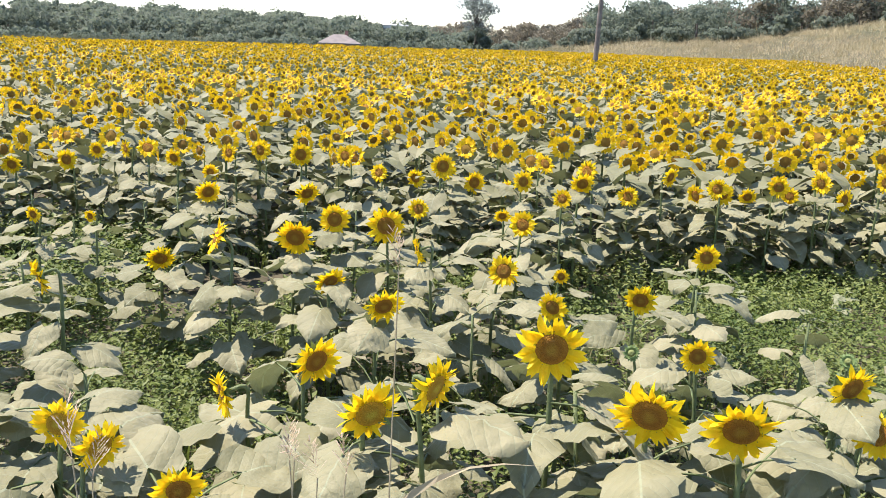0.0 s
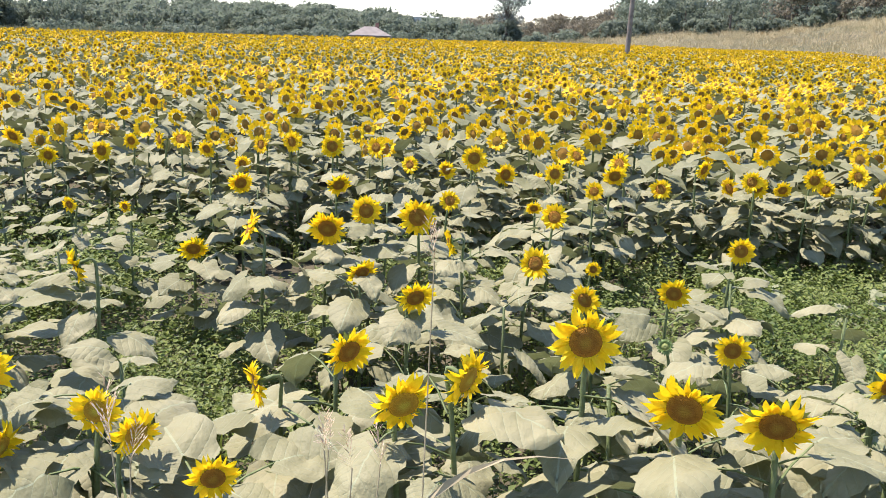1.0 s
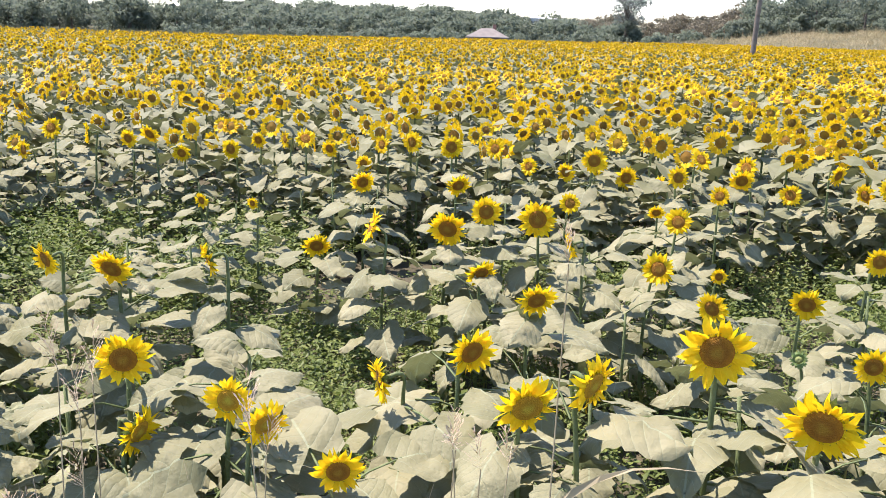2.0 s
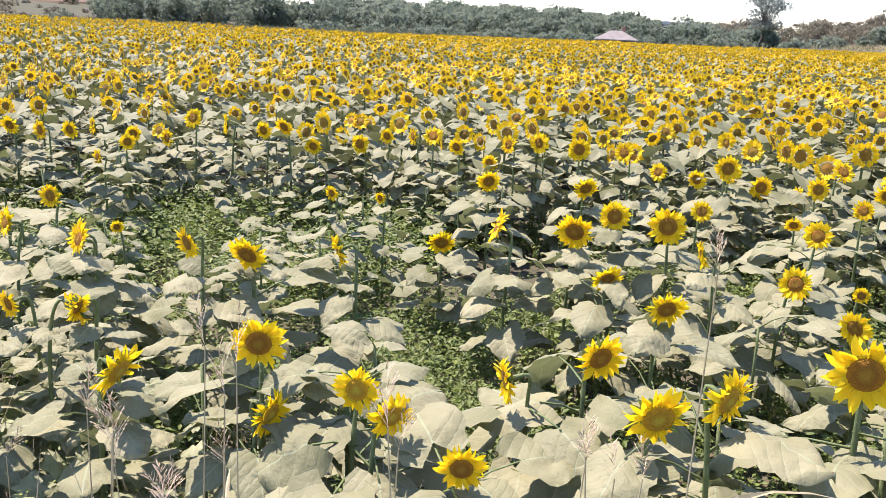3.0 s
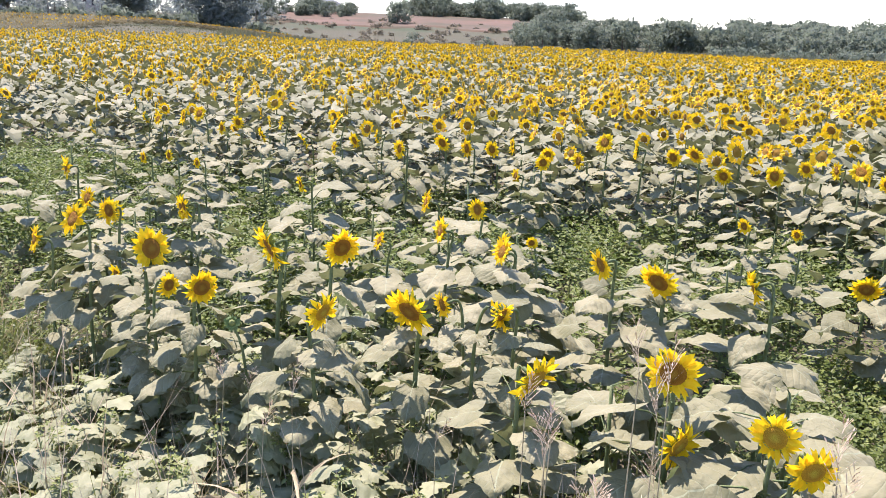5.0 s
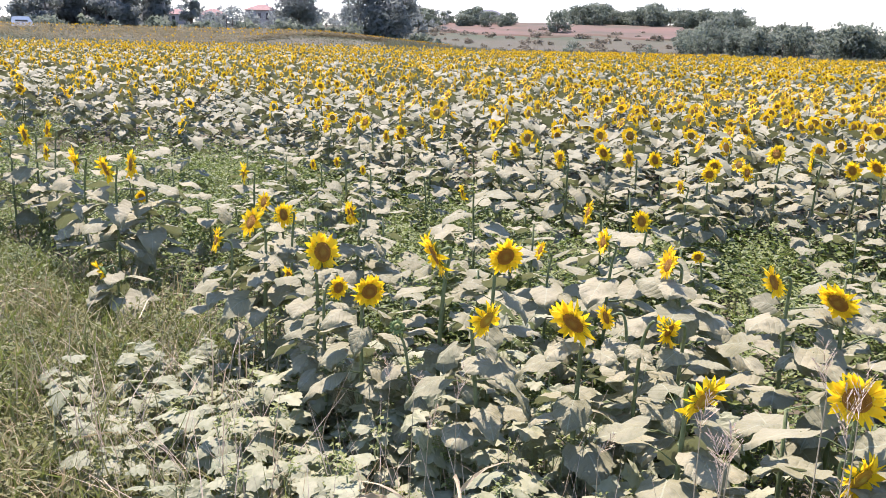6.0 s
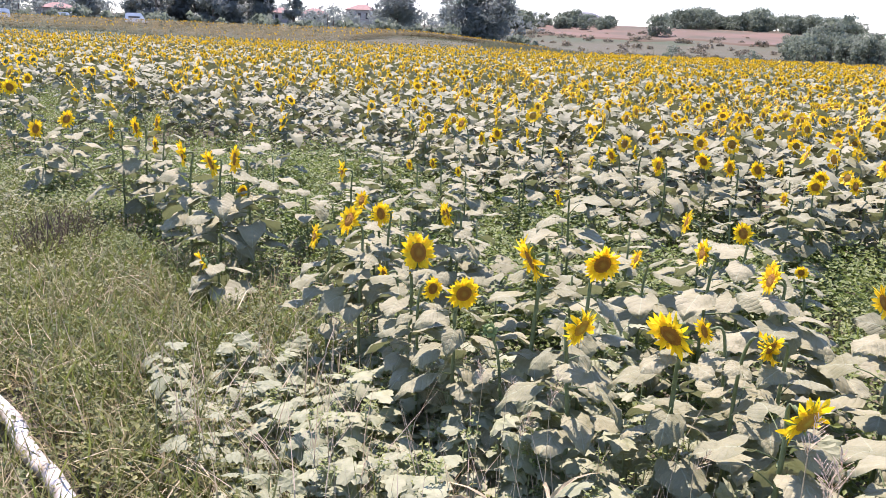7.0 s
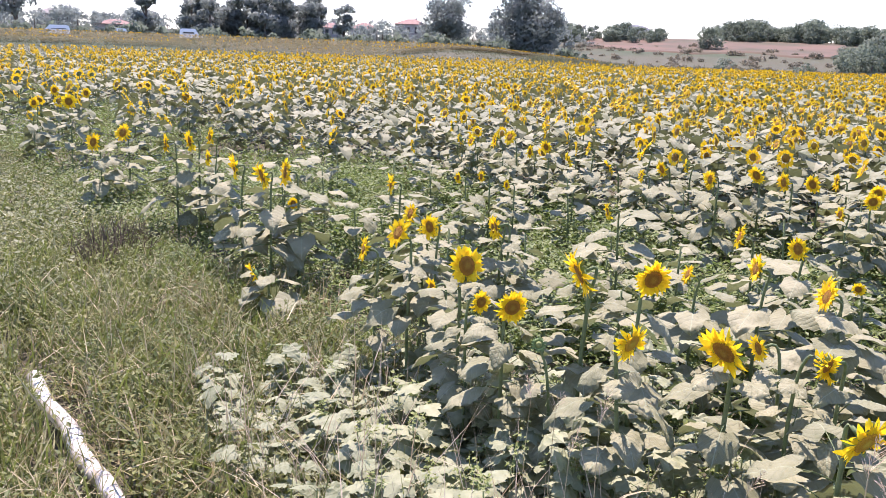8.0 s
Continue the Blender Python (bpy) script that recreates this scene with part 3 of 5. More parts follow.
sunflower(-4.92, 5.30, 1.05, 0.13, 250, 5)
sunflower(-6.92, 3.10, 1.10, 0.11, 274, 0)
sunflower(-6.76, 3.48, 1.05, 0.10, 271, 0)
sunflower(-5.06, 5.80, 1.10, 0.15, 321, 5)
sunflower(-6.94, 3.33, 1.10, 0.12, 272, 0)
sunflower(2.36, 7.49, 1.00, 0.16, 252, 5)
sunflower(-6.26, 5.22, 1.12, 0.18, 258, 5)
sunflower(-6.69, 4.81, 1.10, 0.13, 250, 5)
sunflower(-8.38, 1.30, 1.12, 0.16, 274, 0)
sunflower(-8.88, 1.22, 1.22, 0.23, 278, -8)
sunflower(-8.94, 1.01, 1.20, 0.19, 272, 0)
sunflower(-9.23, 1.47, 1.22, 0.21, 276, 5)
sunflower(-10.45, 0.46, 1.05, 0.22, 308, 10)
sunflower(-10.97, 0.81, 1.10, 0.23, 312, 20)
sunflower(-13.18, 0.34, 1.30, 0.23, 21, 10)
sunflower(-14.41, -0.08, 1.20, 0.18, 323, 5)
sunflower(-16.06, 0.71, 1.25, 0.20, 320, 5)
sunflower(-17.72, 0.28, 1.20, 0.22, 322, 5)

# plants of the edge that carry leaves alone
leafy = random.Random(77)


def leafy_sunflower(x, y, tall):
    """A low sunflower plant that has no flower."""
    PLANTS.append((x, y))
    root = empty("sunflower", Matrix.Translation((x, y, float(land(x, y)) - 0.02)), "low leafy sunflower plant that carries no flower", "sunflower", "leafy sunflowers at the field edge")
    lean = Vector((leafy.uniform(-0.05, 0.05), leafy.uniform(-0.05, 0.05), tall))
    part("stem", tri_mesh("stem", *merge([(*tube(smooth([(0, 0, 0), tuple(lean * 0.5 + Vector((0.015, 0, 0))), tuple(lean)]), [0.009, 0.0085, 0.008, 0.0075, 0.007, 0.006, 0.0055, 0.005, 0.004, 0.003][:len(smooth([(0, 0, 0), (0, 0, 1), (0, 0, 2)]))], 6), 0)]), [STEM], True), root)
    count, turn = leafy.randint(8, 11), leafy.uniform(0, 6.3)
    for k in range(count):
        u = 0.3 + 0.7 * k / (count - 1)
        turn += 2.4 + leafy.uniform(-0.4, 0.4)
        m = Matrix.Translation(lean * u) @ Matrix.Rotation(turn, 4, "Z") @ Matrix.Rotation(leafy.gauss(0.02, 0.22) - 0.25 * max(0, u - 0.7), 4, "Y") @ Matrix.Rotation(leafy.gauss(0, 0.25), 4, "X") @ Matrix.Scale(leafy.uniform(0.58, 0.9) * (1.1 - 0.4 * max(0, u - 0.6)), 4)
        part("leaf", leafy.choice(LEAVES if math.hypot(x, y) < 4.5 else LEAVES_PLAIN), root, m=m)
    return root


def open_patch(x, y):
    """Where only low weeds grow between the plants."""
    return ((x + 1.75) / 0.75) ** 2 + ((y - 4.3) / 1.0) ** 2 < 1 or (x > 1.45 and y > 3.6) or (x + 4.4) ** 2 + (y - 5.4) ** 2 < 0.25


for x, y, tall in ((-0.22, 1.98, 0.85), (0.28, 2.4, 0.95), (-1.22, 2.2, 0.9), (-0.55, 1.9, 0.75), (-1.7, 2.15, 0.85)):
    leafy_sunflower(x, y, tall)
placed = 0
while placed < 56:
    x = leafy.uniform(-9.5, 2.0)
    y = leafy.uniform(1.9, float(field_front(x)) - 0.15)
    if open_patch(x, y) or (x < -5.5 and leafy.random() < 0.45) or any((x - a) ** 2 + (y - b) ** 2 < 0.15 for a, b in PLANTS):
        continue
    leafy_sunflower(x, y, leafy.uniform(0.42, 0.8))
    placed += 1

# the first row of the main field, plant by plant
edge = random.Random(23)
x = -11.0
while x < 5.5:
    x += 0.27 + edge.uniform(-0.08, 0.1)
    px, py = x, float(field_front(x)) + 0.25 + edge.uniform(-0.12, 0.12)
    if any((px - a) ** 2 + (py - b) ** 2 < 0.04 for a, b in PLANTS):
        continue
    z = edge.uniform(0.98, 1.22)
    sunflower(px, py, z, edge.uniform(0.16, 0.215), edge.gauss(262, 24), edge.gauss(0, 14), leaves=edge.randint(13, 15), size=0.9, bare=0.2, group="front row of the sunflower field")


# ---------------------------------------------------------------- the field behind
def low_plant(i, leaves, stations, columns, petals, petal_stations, rings, sides, fat=1.0):
    """A whole plant with few triangles: slots 0 leaf, 1 petal, 2 disc, 3 stem."""
    r = np.random.default_rng(900 + i)
    tall = 0.87
    parts = []
    turn = r.uniform(0, 6)
    for k in range(leaves):
        u = 0.2 + 0.72 * k / max(1, leaves - 1)
        size = 0.178 * r.uniform(0.85, 1.2) * fat
        v, t = blade(size, size, r.uniform(0.15, 0.5), r.uniform(0, 0.3), 0.04, stations, columns, r, 0.09, 0.5)
        turn += 2.4
        v = v @ rot("x", r.uniform(-0.3, 0.3)).T @ rot("y", r.uniform(-0.1, 0.45)).T @ rot("z", turn).T + (0, 0, u * tall)
        parts.append((v, t, 0))
    if petals == 0 and rings == 0:
        return merge(parts)
    aim = rot("z", r.uniform(-0.15, 0.15)) @ rot("y", math.pi / 2 - radians(r.uniform(-34, 26)))
    rad = 0.107 * r.uniform(0.85, 1.15) * (1 + (fat - 1) * 0.8)
    for k in range(petals):
        long, half, curl = 0.56 * r.uniform(0.85, 1.12), (0.21 if petals > 12 else 0.30 if petals > 6 else 0.5), r.uniform(-0.1, 0.3)
        if petal_stations > 1:
            v, t = np.array([(0, 0, 0), (0.5 * long, -half, 0.05), (long, 0, 0.1 - curl * long), (0.5 * long, half, 0.05)]), np.array([(0, 1, 2), (0, 2, 3)])
        else:
            v, t = np.array([(-0.2, -half, 0), (long, 0, 0.1 - curl * long), (-0.2, half, 0)]), np.array([(0, 1, 2)])
        v = v @ rot("x", r.uniform(-0.4, 0.4)).T @ rot("y", r.uniform(-0.4, 0.1)).T + (0.42, 0, 0)
        parts.append(((v @ rot("z", 2 * math.pi * (k + r.uniform(-0.25, 0.25)) / petals).T) * rad @ aim.T + (0.05, 0, tall), t, 1))
    v, t = dome(0.42, 0.08, rings, sides)
    parts.append((v * rad @ aim.T + (0.052, 0, tall), t, 2))
    if rings and sides > 4:
        v, t = dome(0.42, 0.12, 1, 5)
        parts.append((v * (rad, rad, -rad) @ aim.T + (0.046, 0, tall), t[:, ::-1], 3))
    if leaves > 5:
        parts.append((np.array([(0, -0.011, 0), (0, 0.011, 0), (0, 0.009, tall), (0, -0.009, tall)]), np.array([(0, 1, 2), (0, 2, 3)]), 3))
    return merge(parts)


def grow(name, x, y, templates, label, face=259, spread=25, leaf=None, height=1.0):
    """A stretch of the field as one mass of plants."""
    kind = rng.integers(0, len(templates), len(x))
    yaw = np.radians(rng.normal(face, spread, len(x)))
    size = rng.uniform(0.88, 1.12, len(x)) + 0.05 * np.sin(x * 0.21 + 1.3 * np.sin(y * 0.13))
    size = size * height
    z = land(x, y)
    parts = [scatter(tp, poses(np.stack([x, y, z], -1)[kind == k], yaw[kind == k], size[kind == k])) for k, tp in enumerate(templates) if (kind == k).any()]
    ob = new(name, tri_mesh(name, *merge(parts), [leaf or LEAF_FAR, PETAL_FAR, DISC_FAR, STEM]))
    return tagged(ob, label, "sunflowers", kind="stuff")


def sown(x0, x1, y0, y1, row_gap, gap):
    """Plants in rows along x, uneven in both ways."""
    ys = np.arange(y0, y1, row_gap)
    xs = np.arange(x0, x1, gap)
    x, y = np.meshgrid(xs, ys)
    x, y = x.ravel() + rng.uniform(-0.45, 0.45, x.size) * gap, y.ravel() + rng.uniform(-0.24, 0.24, y.size) * row_gap
    return x, y


def seen_side(x, y):
    az = np.degrees(np.arctan2(x, y))
    return (az > -103) & (az < 40)


x, y = sown(-30, 26, -6, 28, 0.60, 0.29)
d = np.hypot(x, y)
weak = np.clip(1 - (y - field_front(x)) / 4.5, 0, 1) * np.clip((-3 - x) / 4, 0, 1)
early = (x > -11) & (x < 5.7) & (y < field_front(x) + 0.5)
keep = in_field(x, y) & (d < 26) & ~early & (rng.random(x.size) < 0.94 - 0.5 * weak)
shy = keep & (rng.random(x.size) < 0.33 + 0.36 * weak)
grow("flowerless_sunflowers", x[shy], y[shy], [low_plant(80 + i, 8, 4, 3, 0, 2, 0, 8) for i in range(6)], "leafy sunflower plants that have no open flower")
keep &= ~shy
close = keep & (d < 15)
grow("sunflower_rows", x[close], y[close], [low_plant(i, 11, 4, 3, 18, 2, 1, 8) for i in range(12)], "dense rows of blooming sunflowers with dusty leaves")
keep &= ~close
grow("sunflower_rows", x[keep], y[keep], [low_plant(10 + i, 7, 3, 3, 13, 1, 1, 6, 1.05) for i in range(10)], "rows of blooming sunflowers further into the field")
# low leaves that fill the rows near the edge of the crop
x, y = sown(-24, 20, -4, 20, 0.45, 0.33)
low = in_field(x, y) & (np.hypot(x, y) < 19) & (y < field_front(x) + 5.5) & (rng.random(x.size) < 0.75)
grow("flowerless_sunflowers", x[low], y[low], [low_plant(120 + i, 8, 4, 3, 0, 2, 0, 8) for i in range(6)], "low leafy sunflowers filling the rows", height=0.62)
# stragglers among the weeds in front of the crop
x = rng.uniform(-42, -10, 130)
y = field_front(x) - 4.2 * rng.random(130) ** 1.6
stray = np.array([all((a - p) ** 2 + (b - q) ** 2 > 0.12 for p, q in PLANTS) for a, b in zip(x, y)])
grow("stray_sunflowers", x[stray], y[stray], [low_plant(110 + i, 9, 4, 3, 14, 2, 1, 8) for i in range(6)], "scattered sunflowers among weeds in front of the crop", spread=40)
x, y = sown(-66, 40, -12, 62, 0.62, 0.36)
d = np.hypot(x, y)
keep = in_field(x, y) & (d >= 26) & (d < 58) & seen_side(x, y)
grow("sunflower_field", x[keep], y[keep], [low_plant(20 + i, 5, 3, 2, 9, 1, 1, 5, 1.05) for i in range(8)] + [low_plant(30 + i, 6, 3, 2, 0, 1, 0, 5, 1.1) for i in range(6)], "wide field of yellow sunflowers in bloom")
x, y = sown(-114, 46, -20, 134, 0.85, 0.56)
d = np.hypot(x, y)
keep = in_field(x, y) & (d >= 58) & seen_side(x, y)
grow("far_sunflower_field", x[keep], y[keep], [low_plant(40 + i, 3, 2, 2, 6, 1, 1, 5, 1.25) for i in range(6)] + [low_plant(50 + i, 4, 2, 2, 0, 1, 0, 4, 1.4) for i in range(3)], "far part of the yellow sunflower field")

# a second, darker strip of sunflowers on the raised lane
a = rng.uniform(-112, -56, 8500)
d = rng.uniform(97, 129.5, 8500)
d = np.maximum(d, 129.5 - 24 * ease(-60, -72, a) - 6 * ease(-84, -76, a))
a, d = np.radians(a), d + rng.uniform(0, 1.5, 8500)
x, y = np.sin(a) * d, np.cos(a) * d
grow("ripe_sunflower_strip", x, y, [low_plant(60 + i, 5, 2, 2, 6 if i == 0 else 0, 1, 1, 4, 1.2) for i in range(8)], "narrow strip of ripening sunflowers seen from behind", face=100, spread=25, leaf=LEAF_RIPE, height=0.8)


# ---------------------------------------------------------------- weeds and grasses
LEAFLET = np.array([(0, 0, 0), (0.55, -0.32, 0.06), (1.15, 0, -0.12), (0.5, 0.34, 0.06)])


def weed_clump(i, leaves=20, size=0.038, wide=0.13, tall=0.17):
    """A low clump of small leaves on thin stalks."""
    r = np.random.default_rng(1200 + i)
    parts = []
    for k in range(leaves):
        a, f = r.uniform(0, 6.3), r.uniform(0, 1) ** 0.5
        at = np.array([math.cos(a) * f * wide, math.sin(a) * f * wide, tall * r.uniform(0.35, 1.0) * (1 - 0.55 * f * f)])
        s = size * r.uniform(0.6, 1.4)
        v = LEAFLET * s @ rot("x", r.uniform(-0.6, 0.6)).T @ rot("y", r.uniform(-0.6, 0.6)).T @ rot("z", a + r.uniform(-1.2, 1.2)).T + at
        parts.append((v, np.array([(0, 1, 2), (0, 2, 3)]), 0))
    return merge(parts)


def sprigs(i, stems=6, leaves=8, size=0.03, tall=0.26):
    """Upright leafy shoots."""
    r = np.random.default_rng(1300 + i)
    parts = []
    for k in range(stems):
        foot, lean, h = r.normal(0, 0.06, 2), r.normal(0, 0.25, 2), tall * r.uniform(0.6, 1.15)
        top = np.array([foot[0] + lean[0] * h, foot[1] + lean[1] * h, h])
        base = np.array([foot[0], foot[1], 0.0])
        parts.append((np.array([base - (0.002, 0, 0), base + (0.002, 0, 0), top]), np.array([(0, 1, 2)]), 0))
        for j in range(leaves):
            u, a, s = 0.25 + 0.75 * j / leaves, r.uniform(0, 6.3), size * r.uniform(0.7, 1.3)
            v = LEAFLET * s @ rot("x", r.uniform(-0.5, 0.5)).T @ rot("y", r.uniform(-0.7, 0.4)).T @ rot("z", a).T + base + (top - base) * u
            parts.append((v, np.array([(0, 1, 2), (0, 2, 3)]), 0))
    return merge(parts)


def grass_tuft(i, blades=16, tall=0.35, wide=0.007, spread=0.09, bend=0.5, plain=False):
    """A tuft of curved blades."""
    r = np.random.default_rng(1500 + i)
    parts = []
    for k in range(blades):
        a, h = r.uniform(0, 6.3), tall * r.uniform(0.5, 1.1)
        b, w = bend * r.uniform(0.1, 1.2), wide * r.uniform(0.6, 1.4)
        us = np.array([0, 0.55, 1.0])
        mid = np.stack([h * b * us ** 2, 0 * us, h * us * (1 - 0.35 * b * us)], -1)
        half = np.array([1.0, 0.8, 0.05]) * w / 2
        v = np.stack([mid - np.stack([0 * us, half, 0 * us], -1), mid + np.stack([0 * us, half, 0 * us], -1)], 1).reshape(-1, 3)
        t = np.array([(0, 1, 4)] if plain else [(0, 2, 3), (0, 3, 1), (2, 4, 3)])
        at = np.array([r.normal(0, spread), r.normal(0, spread), 0])
        parts.append((v @ rot("z", r.uniform(0, 6.3)).T @ rot("z", a).T + at, t, 0))
    return merge(parts)


def patchy(x, y, scale, seed):
    return np.array([noise.noise((a * scale + seed, b * scale, seed * 1.7)) for a, b in zip(x, y)])


def strew(name, x, y, templates, mats, label, category, low=0.8, high=1.25, lean=0.15):
    f = np.clip(((x + 6.4) * 3.5 + (y + 0.4) * 0.64) / (3.5 ** 2 + 0.64 ** 2), 0, 1)
    clear = np.hypot(x + 6.4 - 3.5 * f, y + 0.4 - 0.64 * f) > 0.15
    x, y = x[clear], y[clear]
    kind = rng.integers(0, len(templates), len(x))
    yaw, size, tip = rng.uniform(0, 6.3, len(x)), rng.uniform(low, high, len(x)), rng.normal(0, lean, len(x))
    at = np.stack([x, y, land(x, y) - 0.015], -1)
    ps = [scatter(tp, poses(at[kind == k], yaw[kind == k], size[kind == k], tip[kind == k])) for k, tp in enumerate(templates) if (kind == k).any()]
    return tagged(new(name, tri_mesh(name, *merge(ps), mats)), label, category, kind="stuff")


def weed_edge(x):
    """Where the crop ends and the rough grass begins."""
    return np.interp(x, [-30, -14, -8.5, -6.9, -5.9, -4.6, -3.5, -2.2, -1, 1, 6], [-2.2, 0.1, 0.8, 1.2, 1.6, 1.7, 1.75, 1.65, 1.6, 1.6, 1.6])


# small green weeds between the plants and in the open strip
x, y = rng.uniform(-13, 8, 13000), rng.uniform(0, 8.6, 13000)
mask = (y > weed_edge(x) - 0.2 - 0.6 * rng.random(x.size) ** 3) & (y < field_front(x) + 1.5) & (x < 6.5 + 2 * rng.random(x.size))
mask &= patchy(x, y, 0.7, 3.0) + 0.4 * rng.random(x.size) > -0.22
strew("green_weeds", x[mask], y[mask], [weed_clump(i, 30, 0.027, 0.14, 0.20) for i in range(6)] + [sprigs(i, 5, 7, 0.03) for i in range(6)], [WEED], "low green weeds covering the strip between rows", "weeds")
x = np.concatenate([rng.normal(-1.75, 0.45, 260), rng.uniform(1.3, 5.5, 1500)])
y = np.concatenate([rng.normal(4.3, 0.6, 260), rng.uniform(3.2, 7.2, 1500)])
mask = patchy(x, y, 0.9, 21.0) + 0.35 * rng.random(x.size) > -0.12
strew("creeping_weeds", x[mask], y[mask], [weed_clump(110 + i, 60, 0.024, 0.16, 0.26) for i in range(6)], [WEED], "thick low green weeds in the open patches", "weeds")
x, y = rng.uniform(-24, 7, 2600), rng.uniform(-4, 8.5, 2600)
mask = (y > weed_edge(x)) & (y < field_front(x) + 0.3) & (patchy(x, y, 0.8, 9.0) > 0.08)
strew("grass_in_strip", x[mask], y[mask], [grass_tuft(i, 12, 0.32, 0.012) for i in range(5)], [GRASS], "green grass tufts among the weeds", "grass")

x, y = np.concatenate([rng.uniform(-34, -12, 5200), rng.uniform(-12, -2.6, 2600)]), np.concatenate([rng.uniform(-7, 6, 5200), rng.uniform(1.5, 7.5, 2600)])
mask = (y > weed_edge(x) - 0.4 + 1.5 * (x > -9.5)) & (y < field_front(x) + 0.9) & (patchy(x, y, 0.6, 17.0) + 0.3 * rng.random(x.size) > -0.1 + 0.1 * (x > -12))
strew("tall_weeds", x[mask], y[mask], [weed_clump(40 + i, 48, 0.036, 0.22, 0.42) for i in range(8)], [WEED], "knee-high green weeds along the crop", "weeds")

# rough ground beside the field
def rough_share(x, y):
    """How thick the rough growth stands: full along the crop, thinning out behind."""
    side = ease(-1.6, -0.2, x)
    share = 1 - 0.7 * side - 0.8 * ease(-1.8, -3.2, y) * ease(-12, -9, x)
    return share * ease(9.5, 4.5, x) * ease(-10, -4, y) * ease(-24, -15, x) * ease(0.3, 1.4, np.hypot(x, y)) * ease(0.3, -0.3, y - weed_edge(x) + 0.1 * np.sin(x * 3))


x, y = rng.uniform(-23, 9, 26000), rng.uniform(-9, 2.2, 26000)
x, y = np.concatenate([x, rng.uniform(-9, -2, 2600)]), np.concatenate([y, rng.uniform(-1.6, 1.7, 2600)])
mask = rng.random(x.size) < rough_share(x, y)
strew("rough_weeds", x[mask], y[mask], [weed_clump(20 + i, 24, 0.026, 0.15, 0.22) for i in range(4)] + [sprigs(20 + i, 5, 6, 0.026) for i in range(6)], [ROUGH_WEED], "tangled low weeds beside the field", "weeds")
x, y = np.concatenate([rng.uniform(-21, 9, 4500), rng.uniform(-8, -2, 2200)]), np.concatenate([rng.uniform(-9, 2.0, 4500), rng.uniform(-1.6, 1.6, 2200)])
mask = rng.random(x.size) < 0.9 * rough_share(x, y)
strew("rough_grass", x[mask], y[mask], [grass_tuft(30 + i, 12, 0.34, 0.008, 0.09, 0.9) for i in range(8)], [GRASS], "rough green and yellowing grass beside the field", "grass", lean=0.5)
x, y = np.concatenate([rng.uniform(-20, 9, 5200), rng.uniform(-7, -2, 2200)]), np.concatenate([rng.uniform(-9, 2.4, 5200), rng.uniform(-1.6, 1.8, 2200)])
mask = rng.random(x.size) < 0.62 * rough_share(x, y - 0.4) * (1 - 0.45 * ease(-6, -9, x))
strew("dry_grass", x[mask], y[mask], [grass_tuft(50 + i, 9, 0.34, 0.006, 0.1, 0.9) for i in range(8)], [STRAW], "dry straw-coloured grass and litter", "grass", lean=0.9)


x, y = rng.uniform(-16, -4.6, 3400), rng.uniform(-3, 1.6, 3400)
mask = (y < weed_edge(x) + 0.2) & (x + 15 > 2 * rng.random(x.size)) & (patchy(x, y, 0.5, 14.0) > -0.05)
strew("pale_weeds", x[mask], y[mask], [weed_clump(60 + i, 16, 0.042, 0.16, 0.26) for i in range(6)], [DUSTY], "pale dusty weeds beside the crop", "weeds")
x, y = rng.uniform(-10, -3, 260), rng.uniform(-2, 1.5, 260)
mask = y < weed_edge(x) - 0.1
strew("broad_grass", x[mask], y[mask], [grass_tuft(70 + i, 4, 0.36, 0.014, 0.05, 0.9) for i in range(6)], [BROAD], "broad pale green grass blades", "grass", lean=0.3)


x, y = np.concatenate([rng.normal(-1.3, 0.8, 90), rng.uniform(-4.6, -2.2, 60)]), np.concatenate([rng.uniform(1.15, 2.0, 90), rng.uniform(0.5, 1.7, 60)])
strew("dry_grass", x, y, [grass_tuft(140 + i, 6, 0.75, 0.004, 0.06, 0.45) for i in range(6)], [PANICLE], "thin pinkish dry grass stems among the front plants", "grass", low=0.7, high=1.2, lean=0.2)


# pale broad-leaved weeds
def pale_leaf(i):
    """Points, triangles and slots of one lobed leaf on its stalk."""
    r = np.random.default_rng(1700 + i)
    us = [0, 0.1, 0.22, 0.34, 0.46, 0.6, 0.74, 0.88, 1]
    half = np.array([0.24, 0.52, 0.44, 0.62, 0.34, 0.38, 0.22, 0.16, 0.0]) * r.uniform(0.85, 1.15, 9)
    length = 0.108
    vs = np.array([-1, -0.5, 0, 0.5, 1.0])
    v = []
    for u, h in zip(us, half):
        for s in vs:
            v.append((0.05 + length * (u - 0.12 * abs(s) * (1 - u) ** 2), h * s * length, 0.03 - 0.15 * abs(h * s) * length - 0.3 * length * u * u + r.normal(0, 0.0025)))
    t = []
    for a in range(8):
        for k in range(4):
            p = a * 5 + k
            t += [(p, p + 5, p + 6), (p, p + 6, p + 1)]
    stalk = tube([(0, 0, 0), (0.03, 0, 0.022), (0.055, 0, 0.03)], [0.0025, 0.002, 0.0018], 3)
    return merge([(np.array(v), np.array(t), 0), (*stalk, 1)])


